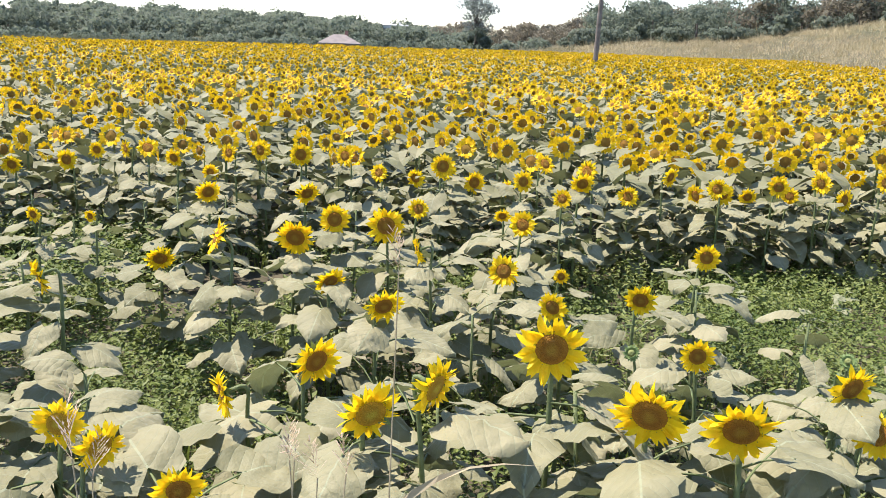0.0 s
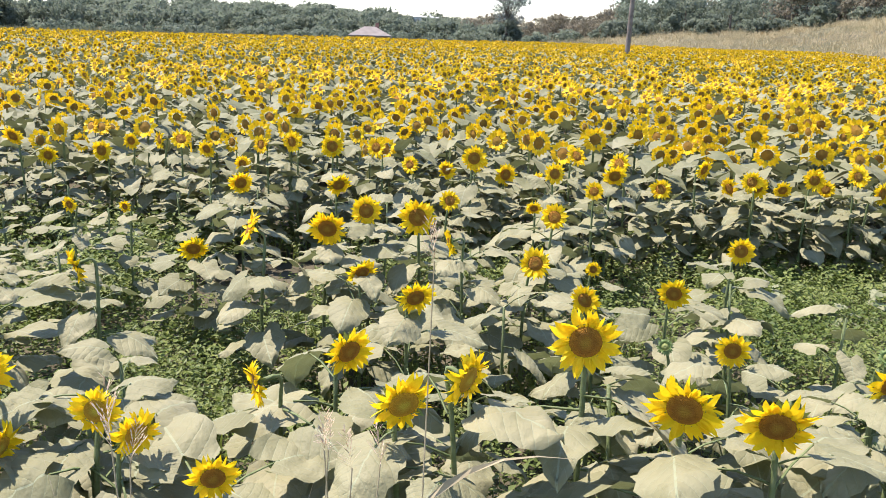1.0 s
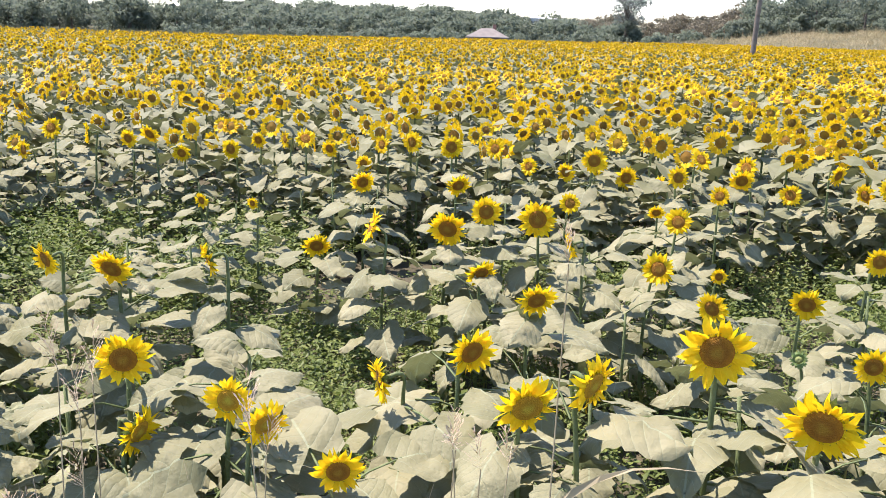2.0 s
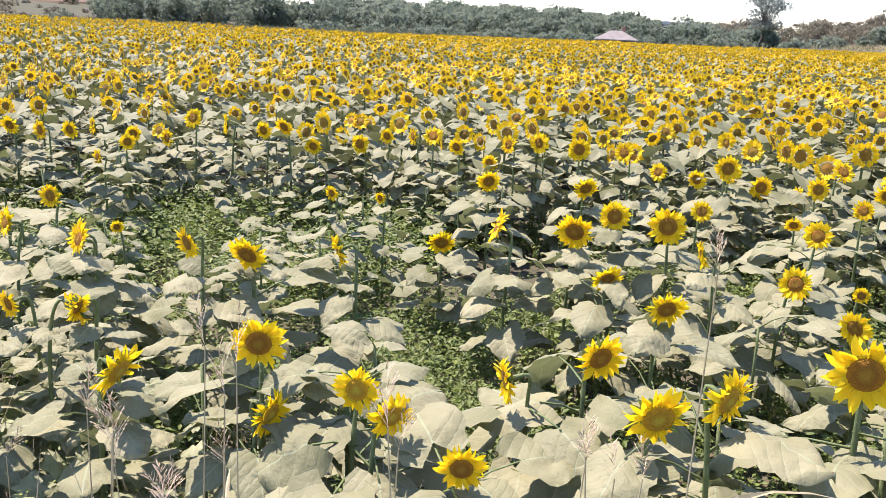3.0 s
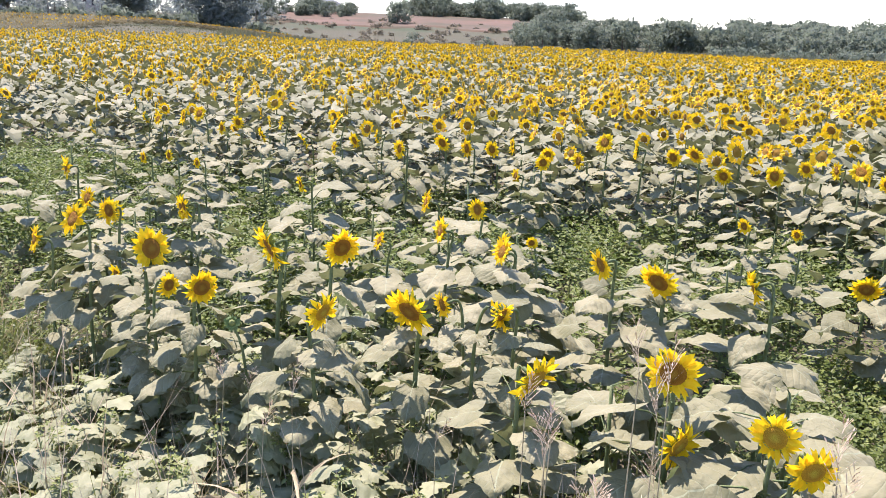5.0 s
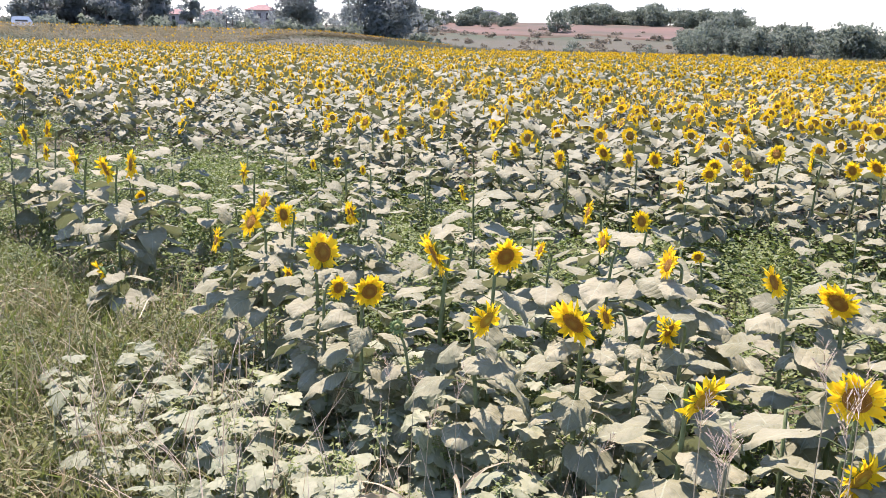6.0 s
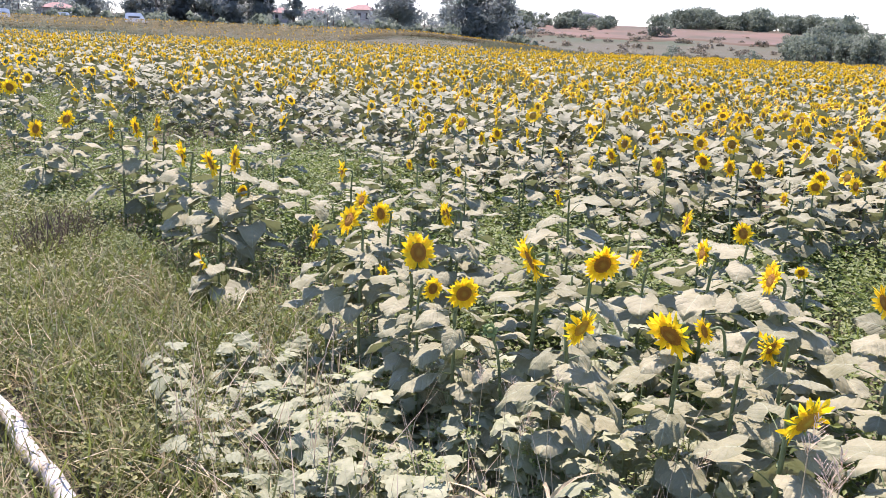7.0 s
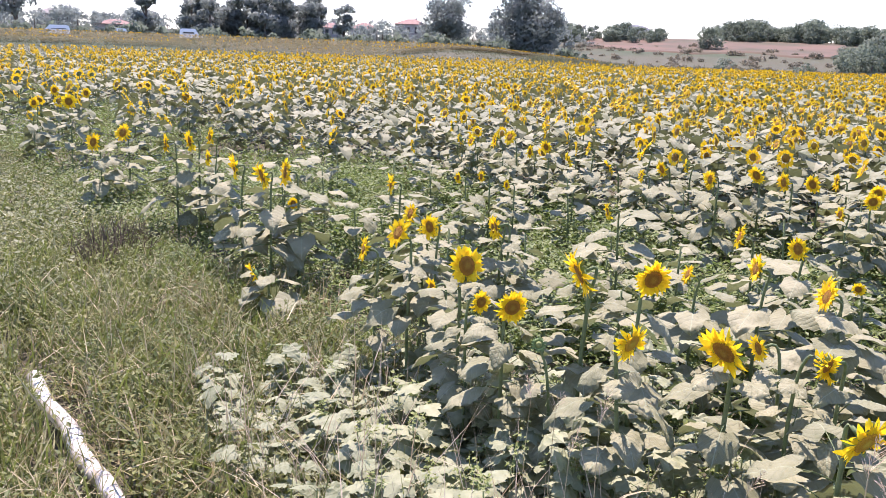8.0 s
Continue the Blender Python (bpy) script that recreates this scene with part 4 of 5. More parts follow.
PALE_LEAVES = [tri_mesh("leaf", *pale_leaf(i), [PALE, PALE_STEM], True) for i in range(6)]
PALE_STEMS = [tri_mesh("stem", *merge([(*tube([(0, 0, 0), (0.01 * c, 0.012, 0.2), (0.02 * c, -0.01, 0.4)], [0.006, 0.005, 0.003], 5), 0)]), [PALE_STEM], True) for c in (-1, 0.3, 1.2)]
BUDS = [tri_mesh("bud_spike", *weed_clump(130 + i, 26, 0.016, 0.022, 0.085), [BUD]) for i in range(3)]
weeds = random.Random(31)


def pale_weed(x, y, tall):
    """A broad-leaved weed with pale angular leaves."""
    root = empty("broadleaf_weed", Matrix.Translation((x, y, float(land(x, y)) - 0.02)) @ Matrix.Rotation(weeds.uniform(0, 6.3), 4, "Z"), "broad-leaved weed with pale angular sunlit leaves", "weed", "pale weeds beside the crop")
    part("stem", weeds.choice(PALE_STEMS), root, m=Matrix.Diagonal((1, 1, tall / 0.4, 1)))
    count = weeds.randint(9, 13)
    for k in range(count):
        u = 0.25 + 0.75 * k / (count - 1)
        m = Matrix.Translation((0.0, 0.0, tall * u)) @ Matrix.Rotation(2.4 * k + weeds.uniform(-0.4, 0.4), 4, "Z") @ Matrix.Rotation(weeds.gauss(0.05, 0.25), 4, "Y") @ Matrix.Rotation(weeds.gauss(0, 0.25), 4, "X") @ Matrix.Scale(weeds.uniform(0.7, 1.25) * (1.15 - 0.3 * u), 4)
        part("leaf", weeds.choice(PALE_LEAVES), root, m=m)
    if tall > 0.3:
        tagged(part("bud_spike", weeds.choice(BUDS), root, "yellow-green budding top", Matrix.Translation((0.02, -0.01, tall * 0.97)) @ Matrix.Scale(weeds.uniform(0.8, 1.3), 4)), kind="stuff")
    return root


for k in range(100):
    x = weeds.triangular(-5.0, -1.4, -2.8)
    line = float(weed_edge(x))
    pale_weed(x, line + weeds.triangular(-0.95, 0.3, -0.2), weeds.uniform(0.18, 0.4))
for k in range(72):
    pale_weed(weeds.uniform(-3.8, -1.5), weeds.uniform(1.15, 2.1), weeds.uniform(0.28, 0.52))
for k in range(22):
    pale_weed(weeds.uniform(-4.6, -2.4), weeds.uniform(0.55, 1.3), weeds.uniform(0.14, 0.3))
for k in range(30):
    pale_weed(weeds.uniform(-2.3, -0.8), weeds.uniform(1.35, 1.95), weeds.uniform(0.35, 0.62))


def pale_plant(i, tall):
    """One broad-leaved weed as a template for dense stands."""
    r = np.random.default_rng(1800 + i)
    parts = [(*tube([(0, 0, 0), (0.012, 0, tall * 0.5), (0, 0.01, tall)], [0.005, 0.004, 0.002], 4), 1)]
    for k in range(10):
        v, t, slots = pale_leaf(40 + (i * 3 + k) % 9)
        v = v * r.uniform(0.55, 1.0) @ rot("x", r.normal(0, 0.32)).T @ rot("y", r.normal(0.05, 0.32)).T @ rot("z", 2.4 * k + r.uniform(-0.4, 0.4)).T
        parts.append((v + (0, 0, tall * (0.3 + 0.7 * k / 9)), t, slots))
    return merge(parts)


def pale_stand(count, x0, x1, y0, y1, tall, label):
    x, y = rng.uniform(x0, x1, count), rng.uniform(y0, y1, count)
    return strew("broadleaf_weeds", x, y, [pale_plant(i + int(tall * 100), tall * (0.75 + 0.12 * i)) for i in range(5)], [PALE, PALE_STEM], label, "weeds", low=0.85, high=1.15, lean=0.12)


pale_stand(70, -3.7, -2.0, 1.5, 2.6, 0.48, "stand of pale broad-leaved weeds between sunflowers")
pale_stand(52, -4.7, -2.8, 0.6, 1.5, 0.28, "low pale broad-leaved weeds spreading into grass")
pale_stand(26, -1.9, 0.4, 1.75, 2.6, 0.46, "pale broad-leaved weeds under the front sunflowers")
pale_stand(30, 1.6, 4.6, 3.6, 6.6, 0.22, "low broad-leaved weeds in the open green strip")


# tall dry grass with seed heads at the field edge
def panicle_mesh(i, long):
    r = np.random.default_rng(1900 + i)
    parts = []
    for k in range(26):
        u = k / 25
        a = r.uniform(0, 6.3)
        reach = long * 0.30 * (1 - u) * r.uniform(0.4, 1) + 0.006
        tip = np.array([math.cos(a) * reach, math.sin(a) * reach, long * u * 0.85 + reach * 1.3])
        foot = np.array([0, 0, long * u * 0.85])
        side = np.array([-math.sin(a), math.cos(a), 0]) * 0.0007
        parts.append((np.array([foot - side, foot + side, tip]), np.array([(0, 1, 2)]), 0))
        for j in range(3):
            c = foot + (tip - foot) * (0.5 + 0.22 * j)
            s = 0.0036 * r.uniform(0.7, 1.3)
            up = (tip - foot) / np.linalg.norm(tip - foot)
            parts.append((np.array([c - up * s, c + side * 2.0, c + up * s * 1.6, c - side * 2.0]), np.array([(0, 1, 2), (0, 2, 3)]), 0))
    return tri_mesh("seed_head", *merge(parts), [PANICLE])


PANICLES = [panicle_mesh(i, l) for i, l in enumerate((0.08, 0.10, 0.13, 0.09))]
dry = random.Random(5)


def dry_stalk(x, y, top, seed=0.13):
    """A tall dry grass stalk that carries a seed head."""
    floor = float(land(x, y)) - 0.02
    tall = top - floor
    lean = (dry.uniform(-0.05, 0.05), dry.uniform(-0.05, 0.05))
    root = empty("dry_grass_stalk", Matrix.Translation((x - lean[0], y - lean[1], floor)), "tall dry grass stalk with a feathery pinkish seed head", "grass stalk", "dry grass stalks")
    path = [(0, 0, 0), (lean[0] * 0.2, lean[1] * 0.2, tall * 0.35), (lean[0] * 0.55, lean[1] * 0.55, tall * 0.7), (lean[0], lean[1], tall - seed * 0.6)]
    part("stalk", tri_mesh("stalk", *merge([(*tube(path, [0.0022, 0.002, 0.0016, 0.0012], 4), 0)]), [STRAW]), root)
    for k in range(2):
        v, t = blade(dry.uniform(0.18, 0.3), 0.012, 0.9, 0.1, 0.1, 6, 3, np.random.default_rng(dry.randint(0, 9999)))
        part("blade", tri_mesh("blade", v, t, np.zeros(len(t)), [STRAW]), root, "dry narrow grass blade", Matrix.Translation(Vector(path[1]).lerp(Vector(path[2]), dry.random())) @ Matrix.Rotation(dry.uniform(0, 6.3), 4, "Z") @ Matrix.Rotation(-0.7, 4, "Y"))
    part("seed_head", dry.choice(PANICLES), root, "pinkish dry seed head", Matrix.Translation(path[3]) @ Matrix.Rotation(dry.gauss(0, 0.2), 4, "X") @ Matrix.Rotation(dry.gauss(0, 0.2), 4, "Y"))
    return root


dry_stalk(-0.18, 1.54, 1.80, 0.09)
dry_stalk(-0.36, 1.46, 1.48)
dry_stalk(-0.30, 1.42, 1.47)
dry_stalk(-0.26, 1.48, 1.45)
dry_stalk(-0.63, 1.20, 1.59)
dry_stalk(-0.67, 1.34, 1.48)
dry_stalk(-1.04, 1.29, 1.62)
dry_stalk(-1.07, 1.08, 1.54)
dry_stalk(-1.20, 1.16, 1.52)
dry_stalk(-0.90, 1.15, 1.48)
dry_stalk(-0.91, 1.01, 1.47)
dry_stalk(-1.00, 1.33, 1.58)
dry_stalk(-0.95, 1.22, 1.57)
dry_stalk(-1.11, 1.12, 1.50)
dry_stalk(-0.99, 1.10, 1.41)
dry_stalk(-0.38, 1.58, 1.42)
dry_stalk(-2.39, 1.28, 1.15)
dry_stalk(-1.17, 1.19, 1.40)
dry_stalk(-1.04, 1.17, 1.37)
dry_stalk(-1.90, 1.60, 1.06)
dry_stalk(-2.16, 1.28, 1.20)
dry_stalk(-2.52, 1.27, 1.15)
dry_stalk(-2.12, 1.16, 1.15)

# white plastic pipe lying in the grass
pa, pb = Vector((-5.35, -0.21, 0.31)), Vector((-2.9, 0.24, 0.32))
run = [tuple(pa.lerp(pb, k / 12) + Vector((0.01 * math.sin(k), 0.012 * math.cos(k * 1.7), 0.006 * math.sin(k * 2.1)))) for k in range(13)]
v, t = tube(run, [0.04] * 13, 16)
pipe = new("irrigation_pipe", tri_mesh("irrigation_pipe", v, t, np.zeros(len(t)), [PIPE], True))
tagged(pipe, "white plastic irrigation pipe lying in rough grass", "pipe")
for at in (4, 9):
    a, b = Vector(run[at]), Vector(run[at + 1])
    v, t = tube([tuple(a.lerp(b, 0.1)), tuple(a.lerp(b, 0.2)), tuple(a.lerp(b, 0.55)), tuple(a.lerp(b, 0.65))], [0.041, 0.046, 0.046, 0.041], 16)
    part("collar", tri_mesh("collar", v, t, np.zeros(len(t)), [PIPE], True), pipe, "white pipe joint")


# dry brush in the rough grass, a hollow's shade put into its dark brown
def shaded_brush(x, y, wide, tall, seed):
    r = np.random.default_rng(seed)
    root = empty("shaded_brush", Matrix.Translation((x, y, float(land(x, y)) - 0.03)), "dry brush of thin twigs, coloured dark brown for a shaded hollow", "bush")
    for side in range(3):
        bits = []
        for k in range(95):
            a, lean = r.uniform(0, 6.3), r.uniform(0.2, 1.3)
            way = np.array([math.cos(a) * math.sin(lean), math.sin(a) * math.sin(lean), math.cos(lean)])
            foot = np.array([r.normal(0, wide * 0.15), r.normal(0, wide * 0.15), 0])
            reach = tall * r.uniform(0.6, 1.2)
            kink = foot + way * reach * 0.5 + r.normal(0, 0.02, 3)
            bits.append((*tube([tuple(foot), tuple(kink), tuple(foot + way * reach + (0, 0, -0.15 * reach * lean))], [0.006, 0.0045, 0.0015], 3), 0))
        part("branch", tri_mesh("branch", *merge(bits), [TWIG]), root)
    return root


shaded_brush(-8.1, 0.42, 0.9, 0.42, 5)
shaded_brush(-8.6, 0.62, 0.7, 0.34, 8)
shaded_brush(-7.7, 0.25, 0.5, 0.36, 6)


# ---------------------------------------------------------------- trees, banks and buildings behind the field
FOLIAGE = material("tree_foliage", (0.098, 0.124, 0.092), (0.150, 0.172, 0.122), scale=0.15, rough=0.8, translucent=0.42, glow=(0.20, 0.245, 0.17), vary=0.07, islands=True)
# far haze painted into the leaf colour: greyer, bluer and more translucent
FOLIAGE_HAZED = material("hazed_foliage", (0.150, 0.175, 0.165), (0.210, 0.230, 0.205), scale=0.15, rough=0.7, translucent=0.55, glow=(0.27, 0.31, 0.27), vary=0.07, islands=True)
FOLIAGE_DRY = material("dry_foliage", (0.12, 0.115, 0.075), (0.175, 0.155, 0.11), scale=0.15, rough=0.8, translucent=0.35, glow=(0.24, 0.21, 0.15), vary=0.12, islands=True)
BARK = material("bark", (0.10, 0.08, 0.06), (0.16, 0.135, 0.105), scale=3, rough=0.9, bump=0.6, bump_scale=12)
WOOD_POLE = material("weathered_pole", (0.15, 0.125, 0.10), (0.235, 0.20, 0.165), scale=4, rough=0.85, bump=0.3, bump_scale=30)
ROOF = material("red_roof_tiles", (0.20, 0.115, 0.09), (0.27, 0.165, 0.135), scale=1.5, rough=0.8, bump=0.5, bump_scale=6)
ROOF_PALE = material("faded_roof", (0.165, 0.145, 0.130), (0.22, 0.19, 0.17), scale=1.2, rough=0.7, bump=0.3, bump_scale=5)
WALL_RED = material("brick_wall", (0.27, 0.13, 0.10), (0.34, 0.19, 0.15), scale=2, rough=0.9, bump=0.5, bump_scale=9)
WALL_PALE = material("plaster_wall", (0.33, 0.30, 0.27), (0.40, 0.37, 0.33), scale=0.8, rough=0.9, bump=0.2, bump_scale=8)
WALL_WHITE = material("white_wall", (0.66, 0.65, 0.62), (0.74, 0.73, 0.70), scale=0.8, rough=0.9, bump=0.2, bump_scale=8)
GLASS_DARK = material("window_glass", (0.02, 0.025, 0.03), (0.03, 0.035, 0.04), rough=0.12, spec=0.6)
CAR_WHITE = material("white_car_paint", (0.78, 0.78, 0.77), (0.82, 0.82, 0.81), scale=1, rough=0.25, spec=0.6)
RUBBER = material("tyre_rubber", (0.02, 0.02, 0.02), (0.035, 0.035, 0.035), scale=8, rough=0.85)
EARTH = material("red_earth", (0.078, 0.066, 0.038), (0.138, 0.086, 0.058), scale=0.07, rough=0.95, bump=0.4, bump_scale=0.6)
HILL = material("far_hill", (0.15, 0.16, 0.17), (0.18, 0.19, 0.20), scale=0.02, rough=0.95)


def crown(seed, tall, wide, foot, lobes, leaves, leaf, taper=0.0):
    """Leaves in uneven clumps round several limb ends."""
    r = np.random.default_rng(seed)
    mid = []
    for k in range(lobes):
        u = r.uniform(0, 1)
        z = foot + (tall - foot) * (0.12 + 0.76 * u)
        reach = wide / 2 * (math.sin(math.pi * (0.15 + 0.75 * u)) ** 0.7) * (1 - taper * u) * r.uniform(0.25, 0.8)
        a = 2.4 * k + r.uniform(-0.5, 0.5)
        mid.append((math.cos(a) * reach, math.sin(a) * reach, z, wide * r.uniform(0.14, 0.24)))
    mid = np.array(mid)
    pickd = r.integers(0, lobes, leaves)
    way = r.standard_normal((leaves, 3))
    way /= np.linalg.norm(way, axis=1, keepdims=True)
    at = mid[pickd, :3] + way * (mid[pickd, 3] * r.uniform(0.55, 1.12, leaves))[:, None] * (1, 1, 0.8)
    p = r.standard_normal((leaves, 3))
    p /= np.linalg.norm(p, axis=1, keepdims=True)
    q = np.cross(p, way)
    q /= np.linalg.norm(q, axis=1, keepdims=True) + 1e-6
    s = leaf * r.uniform(0.6, 1.4, leaves)[:, None]
    v = np.stack([at - p * s, at + p * s * 0.3 + q * s * 0.9, at + p * s * 0.8 - q * s * 0.6], 1).reshape(-1, 3)
    t = np.arange(leaves * 3).reshape(-1, 3)
    soft = way + 0.22 * r.standard_normal((leaves, 3)) + (0, 0, 0.25)
    soft = np.repeat(soft / np.linalg.norm(soft, axis=1, keepdims=True), 3, axis=0)
    return v, t, mid, soft


def tree(name, az, away, tall, wide, seed, label, foot=0.15, lobes=16, leaves=1500, leaf=0.32, taper=0.0, mat=None, category="tree"):
    """A tree on its own: trunk with limbs, and a crown of many leaves."""
    x, y = math.sin(radians(az)) * away, math.cos(radians(az)) * away
    root = empty(name, Matrix.Translation((x, y, float(land(x, y)) - 0.1)), label, category)
    v, t, mid, soft = crown(seed, tall, wide, tall * foot, lobes, leaves, leaf, taper)
    r = np.random.default_rng(seed + 1)
    limbs = [(*tube([(0, 0, 0), (0.1, 0.05, tall * 0.3), (0, 0.1, tall * 0.6), (0, 0, tall * 0.85)], [0.035 * tall, 0.028 * tall, 0.018 * tall, 0.004 * tall], 8), 0)]
    for c in mid[: min(9, lobes)]:
        z = max(tall * foot * 0.8, c[2] * 0.6)
        limbs.append((*tube([(0, 0.05, z), (c[0] * 0.5, c[1] * 0.5, (z + c[2]) / 2), tuple(c[:3])], [0.014 * tall, 0.009 * tall, 0.003 * tall], 5), 0))
    part("trunk", tri_mesh("trunk", *merge(limbs), [BARK], True), root, "rough brown trunk and limbs")
    part("crown", tri_mesh("crown", v, t, np.zeros(len(t)), [mat or FOLIAGE], True, soft), root, "uneven leafy crown")
    return root


def wood(name, az0, az1, d0, d1, count, tall0, tall1, label, mat=None, squat=0.9, leaves=520, leaf=0.27, seed=0):
    """A stretch of far woodland as one mass."""
    r = np.random.default_rng(4000 + seed)
    temps, softs = [], []
    for k in range(7):
        v, t, _, soft = crown(4100 + seed * 10 + k, 1.0, squat * r.uniform(0.8, 1.2), -0.1, 12, leaves, leaf / ((tall0 + tall1) / 2))
        trunk = tube([(0, 0, -0.03), (0, 0, 0.5)], [0.035, 0.02], 4)
        temps.append(merge([(v, t, 0), (*trunk, 1)]))
        round_trunk = trunk[0] * (1, 1, 0) + (0, 0, 0.001)
        softs.append(np.concatenate([soft, round_trunk / np.linalg.norm(round_trunk, axis=1, keepdims=True)]))
    az, d = np.radians(r.uniform(az0, az1, count)), r.uniform(d0, d1, count)
    x, y = np.sin(az) * d, np.cos(az) * d
    tall = r.uniform(tall0, tall1, count) * (1 + 0.15 * np.sin(np.degrees(az) * 1.7))
    kind = r.integers(0, 7, count)
    at = np.stack([x, y, land(x, y) - 0.1], -1)
    ps, ns = [], []
    for k, tp in enumerate(temps):
        if (kind == k).any():
            yaw = r.uniform(0, 6.3, (kind == k).sum())
            ps.append(scatter(tp, poses(at[kind == k], yaw, tall[kind == k])))
            ns.append(scatter((softs[k], tp[1], tp[2]), poses(np.zeros((len(yaw), 3)), yaw, np.ones(len(yaw))))[0])
    return tagged(new(name, tri_mesh(name, *merge(ps), [mat or FOLIAGE, BARK], True, np.concatenate(ns))), label, "woodland", kind="stuff")


# woodland on the low hills
wood("woodland", -42, -28, 185, 235, 120, 4.4, 7.0, "dense dark green trees along the far field edge", seed=1, squat=1.1)
wood("hill_woodland", -29, -2, 210, 330, 620, 2.6, 4.4, "scrubby green trees covering the low hill", seed=2, squat=1.7, leaves=230, leaf=0.36)
wood("scrub", -30, 2, 160, 200, 260, 1.3, 2.4, "low bushes and scrub beyond the field", seed=3, squat=1.8, leaves=150, leaf=0.3)
wood("slope_scrub", -58, -41, 140, 265, 130, 0.5, 1.3, "low dry scrub below the bare slope", mat=FOLIAGE_DRY, squat=2.4, leaves=80, leaf=0.22, seed=12)
wood("low_woodland", -5, 6, 235, 300, 130, 4.0, 6.0, "hazy scrubby trees between the hills", mat=FOLIAGE_DRY, seed=14, squat=1.2, leaves=230)
wood("ridge_woodland", -49, -38, 290, 320, 130, 4.0, 6.5, "trees along the ridge above bare earth", seed=4, squat=1.1)
wood("ridge_trees", -60, -52, 270, 310, 75, 3.0, 5.2, "loose trees on the skyline", seed=5, squat=1.1)
wood("tall_windbreak", -80.5, -73.5, 165, 180, 45, 8.0, 10.5, "tall windbreak trees tinted a hazy grey-green beyond the lane", mat=FOLIAGE_HAZED, seed=6, squat=0.65, leaves=1500)
wood("village_trees", -108, -56, 230, 330, 330, 3.5, 6.0, "hazy trees among village houses", mat=FOLIAGE_HAZED, seed=7, squat=1.1, leaves=240)
wood("lane_scrub", -106, -56, 145, 170, 120, 1.2, 2.4, "bushes beside the raised lane", seed=8, squat=1.6, leaves=150, leaf=0.3)
wood("right_woodland", 5, 34, 178, 225, 190, 5.0, 9.0, "mixed trees on the grassy hillside", seed=9, squat=1.1)
wood("hillside_scrub", 1, 34, 225, 300, 240, 4.0, 6.5, "brownish and green scrub on the hill", seed=10, mat=FOLIAGE_DRY, squat=1.3, leaves=230)
wood("dry_woodland", 13, 34, 172, 190, 40, 5.5, 9.0, "brownish half-bare trees above the dry bank", seed=13, mat=FOLIAGE_DRY, squat=0.9)
wood("bank_bushes", 3, 30, 165, 180, 60, 2.0, 3.6, "dark green bushes above the dry bank", seed=11, squat=1.4)

tree("poplar_tree", -2.25, 165, 10.8, 8.0, 51, "tall leafy tree standing alone beyond the field", mat=FOLIAGE_HAZED, foot=0.34, lobes=30, leaves=3600, leaf=0.17)
tree("shrub", -2.0, 163, 4.4, 4.6, 71, "dark shrub at the foot of a tall tree", foot=0.0, lobes=14, leaves=1500, leaf=0.25, category="shrub")
tree("large_tree", -65.4, 168, 12.5, 11.5, 52, "large airy tree beside the lane", mat=FOLIAGE_HAZED, foot=0.08, lobes=30, leaves=9000, leaf=0.21)
tree("large_tree", -60.4, 158, 13.0, 13.0, 53, "broad dark tree with dense lower crown", mat=FOLIAGE_HAZED, foot=0.0, lobes=40, leaves=14000, leaf=0.25)
tree("conical_tree", -83.5, 175, 9.8, 6.5, 54, "dark conical tree beyond the lane", mat=FOLIAGE_HAZED, foot=0.05, taper=0.5, lobes=18, leaves=1500)
tree("round_tree", -80.9, 170, 8.0, 5.5, 55, "rounded tree beyond the lane", mat=FOLIAGE_HAZED, foot=0.05, lobes=14, leaves=1200)
tree("large_tree", -90.5, 172, 12.0, 9.0, 56, "tall dark tree beyond the lane", mat=FOLIAGE_HAZED, foot=0.05, lobes=20, leaves=1900)
tree("round_tree", -71.8, 190, 8.5, 5.5, 57, "rounded tree near village houses", mat=FOLIAGE_HAZED, foot=0.08, lobes=14, leaves=1200)
tree("round_tree", -49.4, 255, 6.2, 9.0, 58, "dark round tree on the bare slope", foot=0.02, lobes=16, leaves=1400)
tree("round_tree", -26.9, 270, 5.0, 5.0, 59, "small round tree on the skyline", foot=0.1, lobes=12, leaves=900)
tree("shrub", -48.4, 165, 2.7, 4.2, 60, "olive green shrub below the bare slope", foot=0.0, lobes=10, leaves=700, leaf=0.2, category="shrub")
tree("shrub", -44.0, 142, 1.9, 3.6, 61, "dark green shrub at the field edge", foot=0.0, lobes=10, leaves=600, leaf=0.18, category="shrub")
tree("shrub", -45.9, 150, 1.5, 2.6, 62, "small dry shrub at the field edge", foot=0.0, lobes=8, leaves=400, leaf=0.16, mat=FOLIAGE_DRY, category="shrub")
tree("shrub", 10.0, 168, 4.2, 5.5, 63, "dark rounded bush on the dry bank", foot=0.0, lobes=14, leaves=1100, leaf=0.25, category="shrub")
tree("shrub", 4.6, 172, 3.6, 5.0, 64, "dark bush behind the pole", foot=0.0, lobes=12, leaves=900, leaf=0.25, category="shrub")

# dry grass beyond the field and on the bank
az, d = rng.uniform(-60, 4, 13000), rng.uniform(82, 165, 13000)
past = d > np.interp(az, [-110, -66, -50, -38, -25, -10, 5, 40], [90, 92, 96, 90, 82, 100, 128, 132]) + 0.5
az, d = np.radians(az[past]), d[past]
strew("reed_edge", np.sin(az) * d, np.cos(az) * d, [grass_tuft(80 + i, 10, 0.75, 0.09, 0.6, 0.6, True) for i in range(6)], [REED], "dry reeds and tall grass along the far field edge", "grass")
y = rng.uniform(20, 122, 5500)
x = 21 + 0.13 * y + rng.uniform(-1, 40, 5500)
az, d = np.radians(rng.uniform(0, 34, 8500)), rng.uniform(128, 180, 8500)
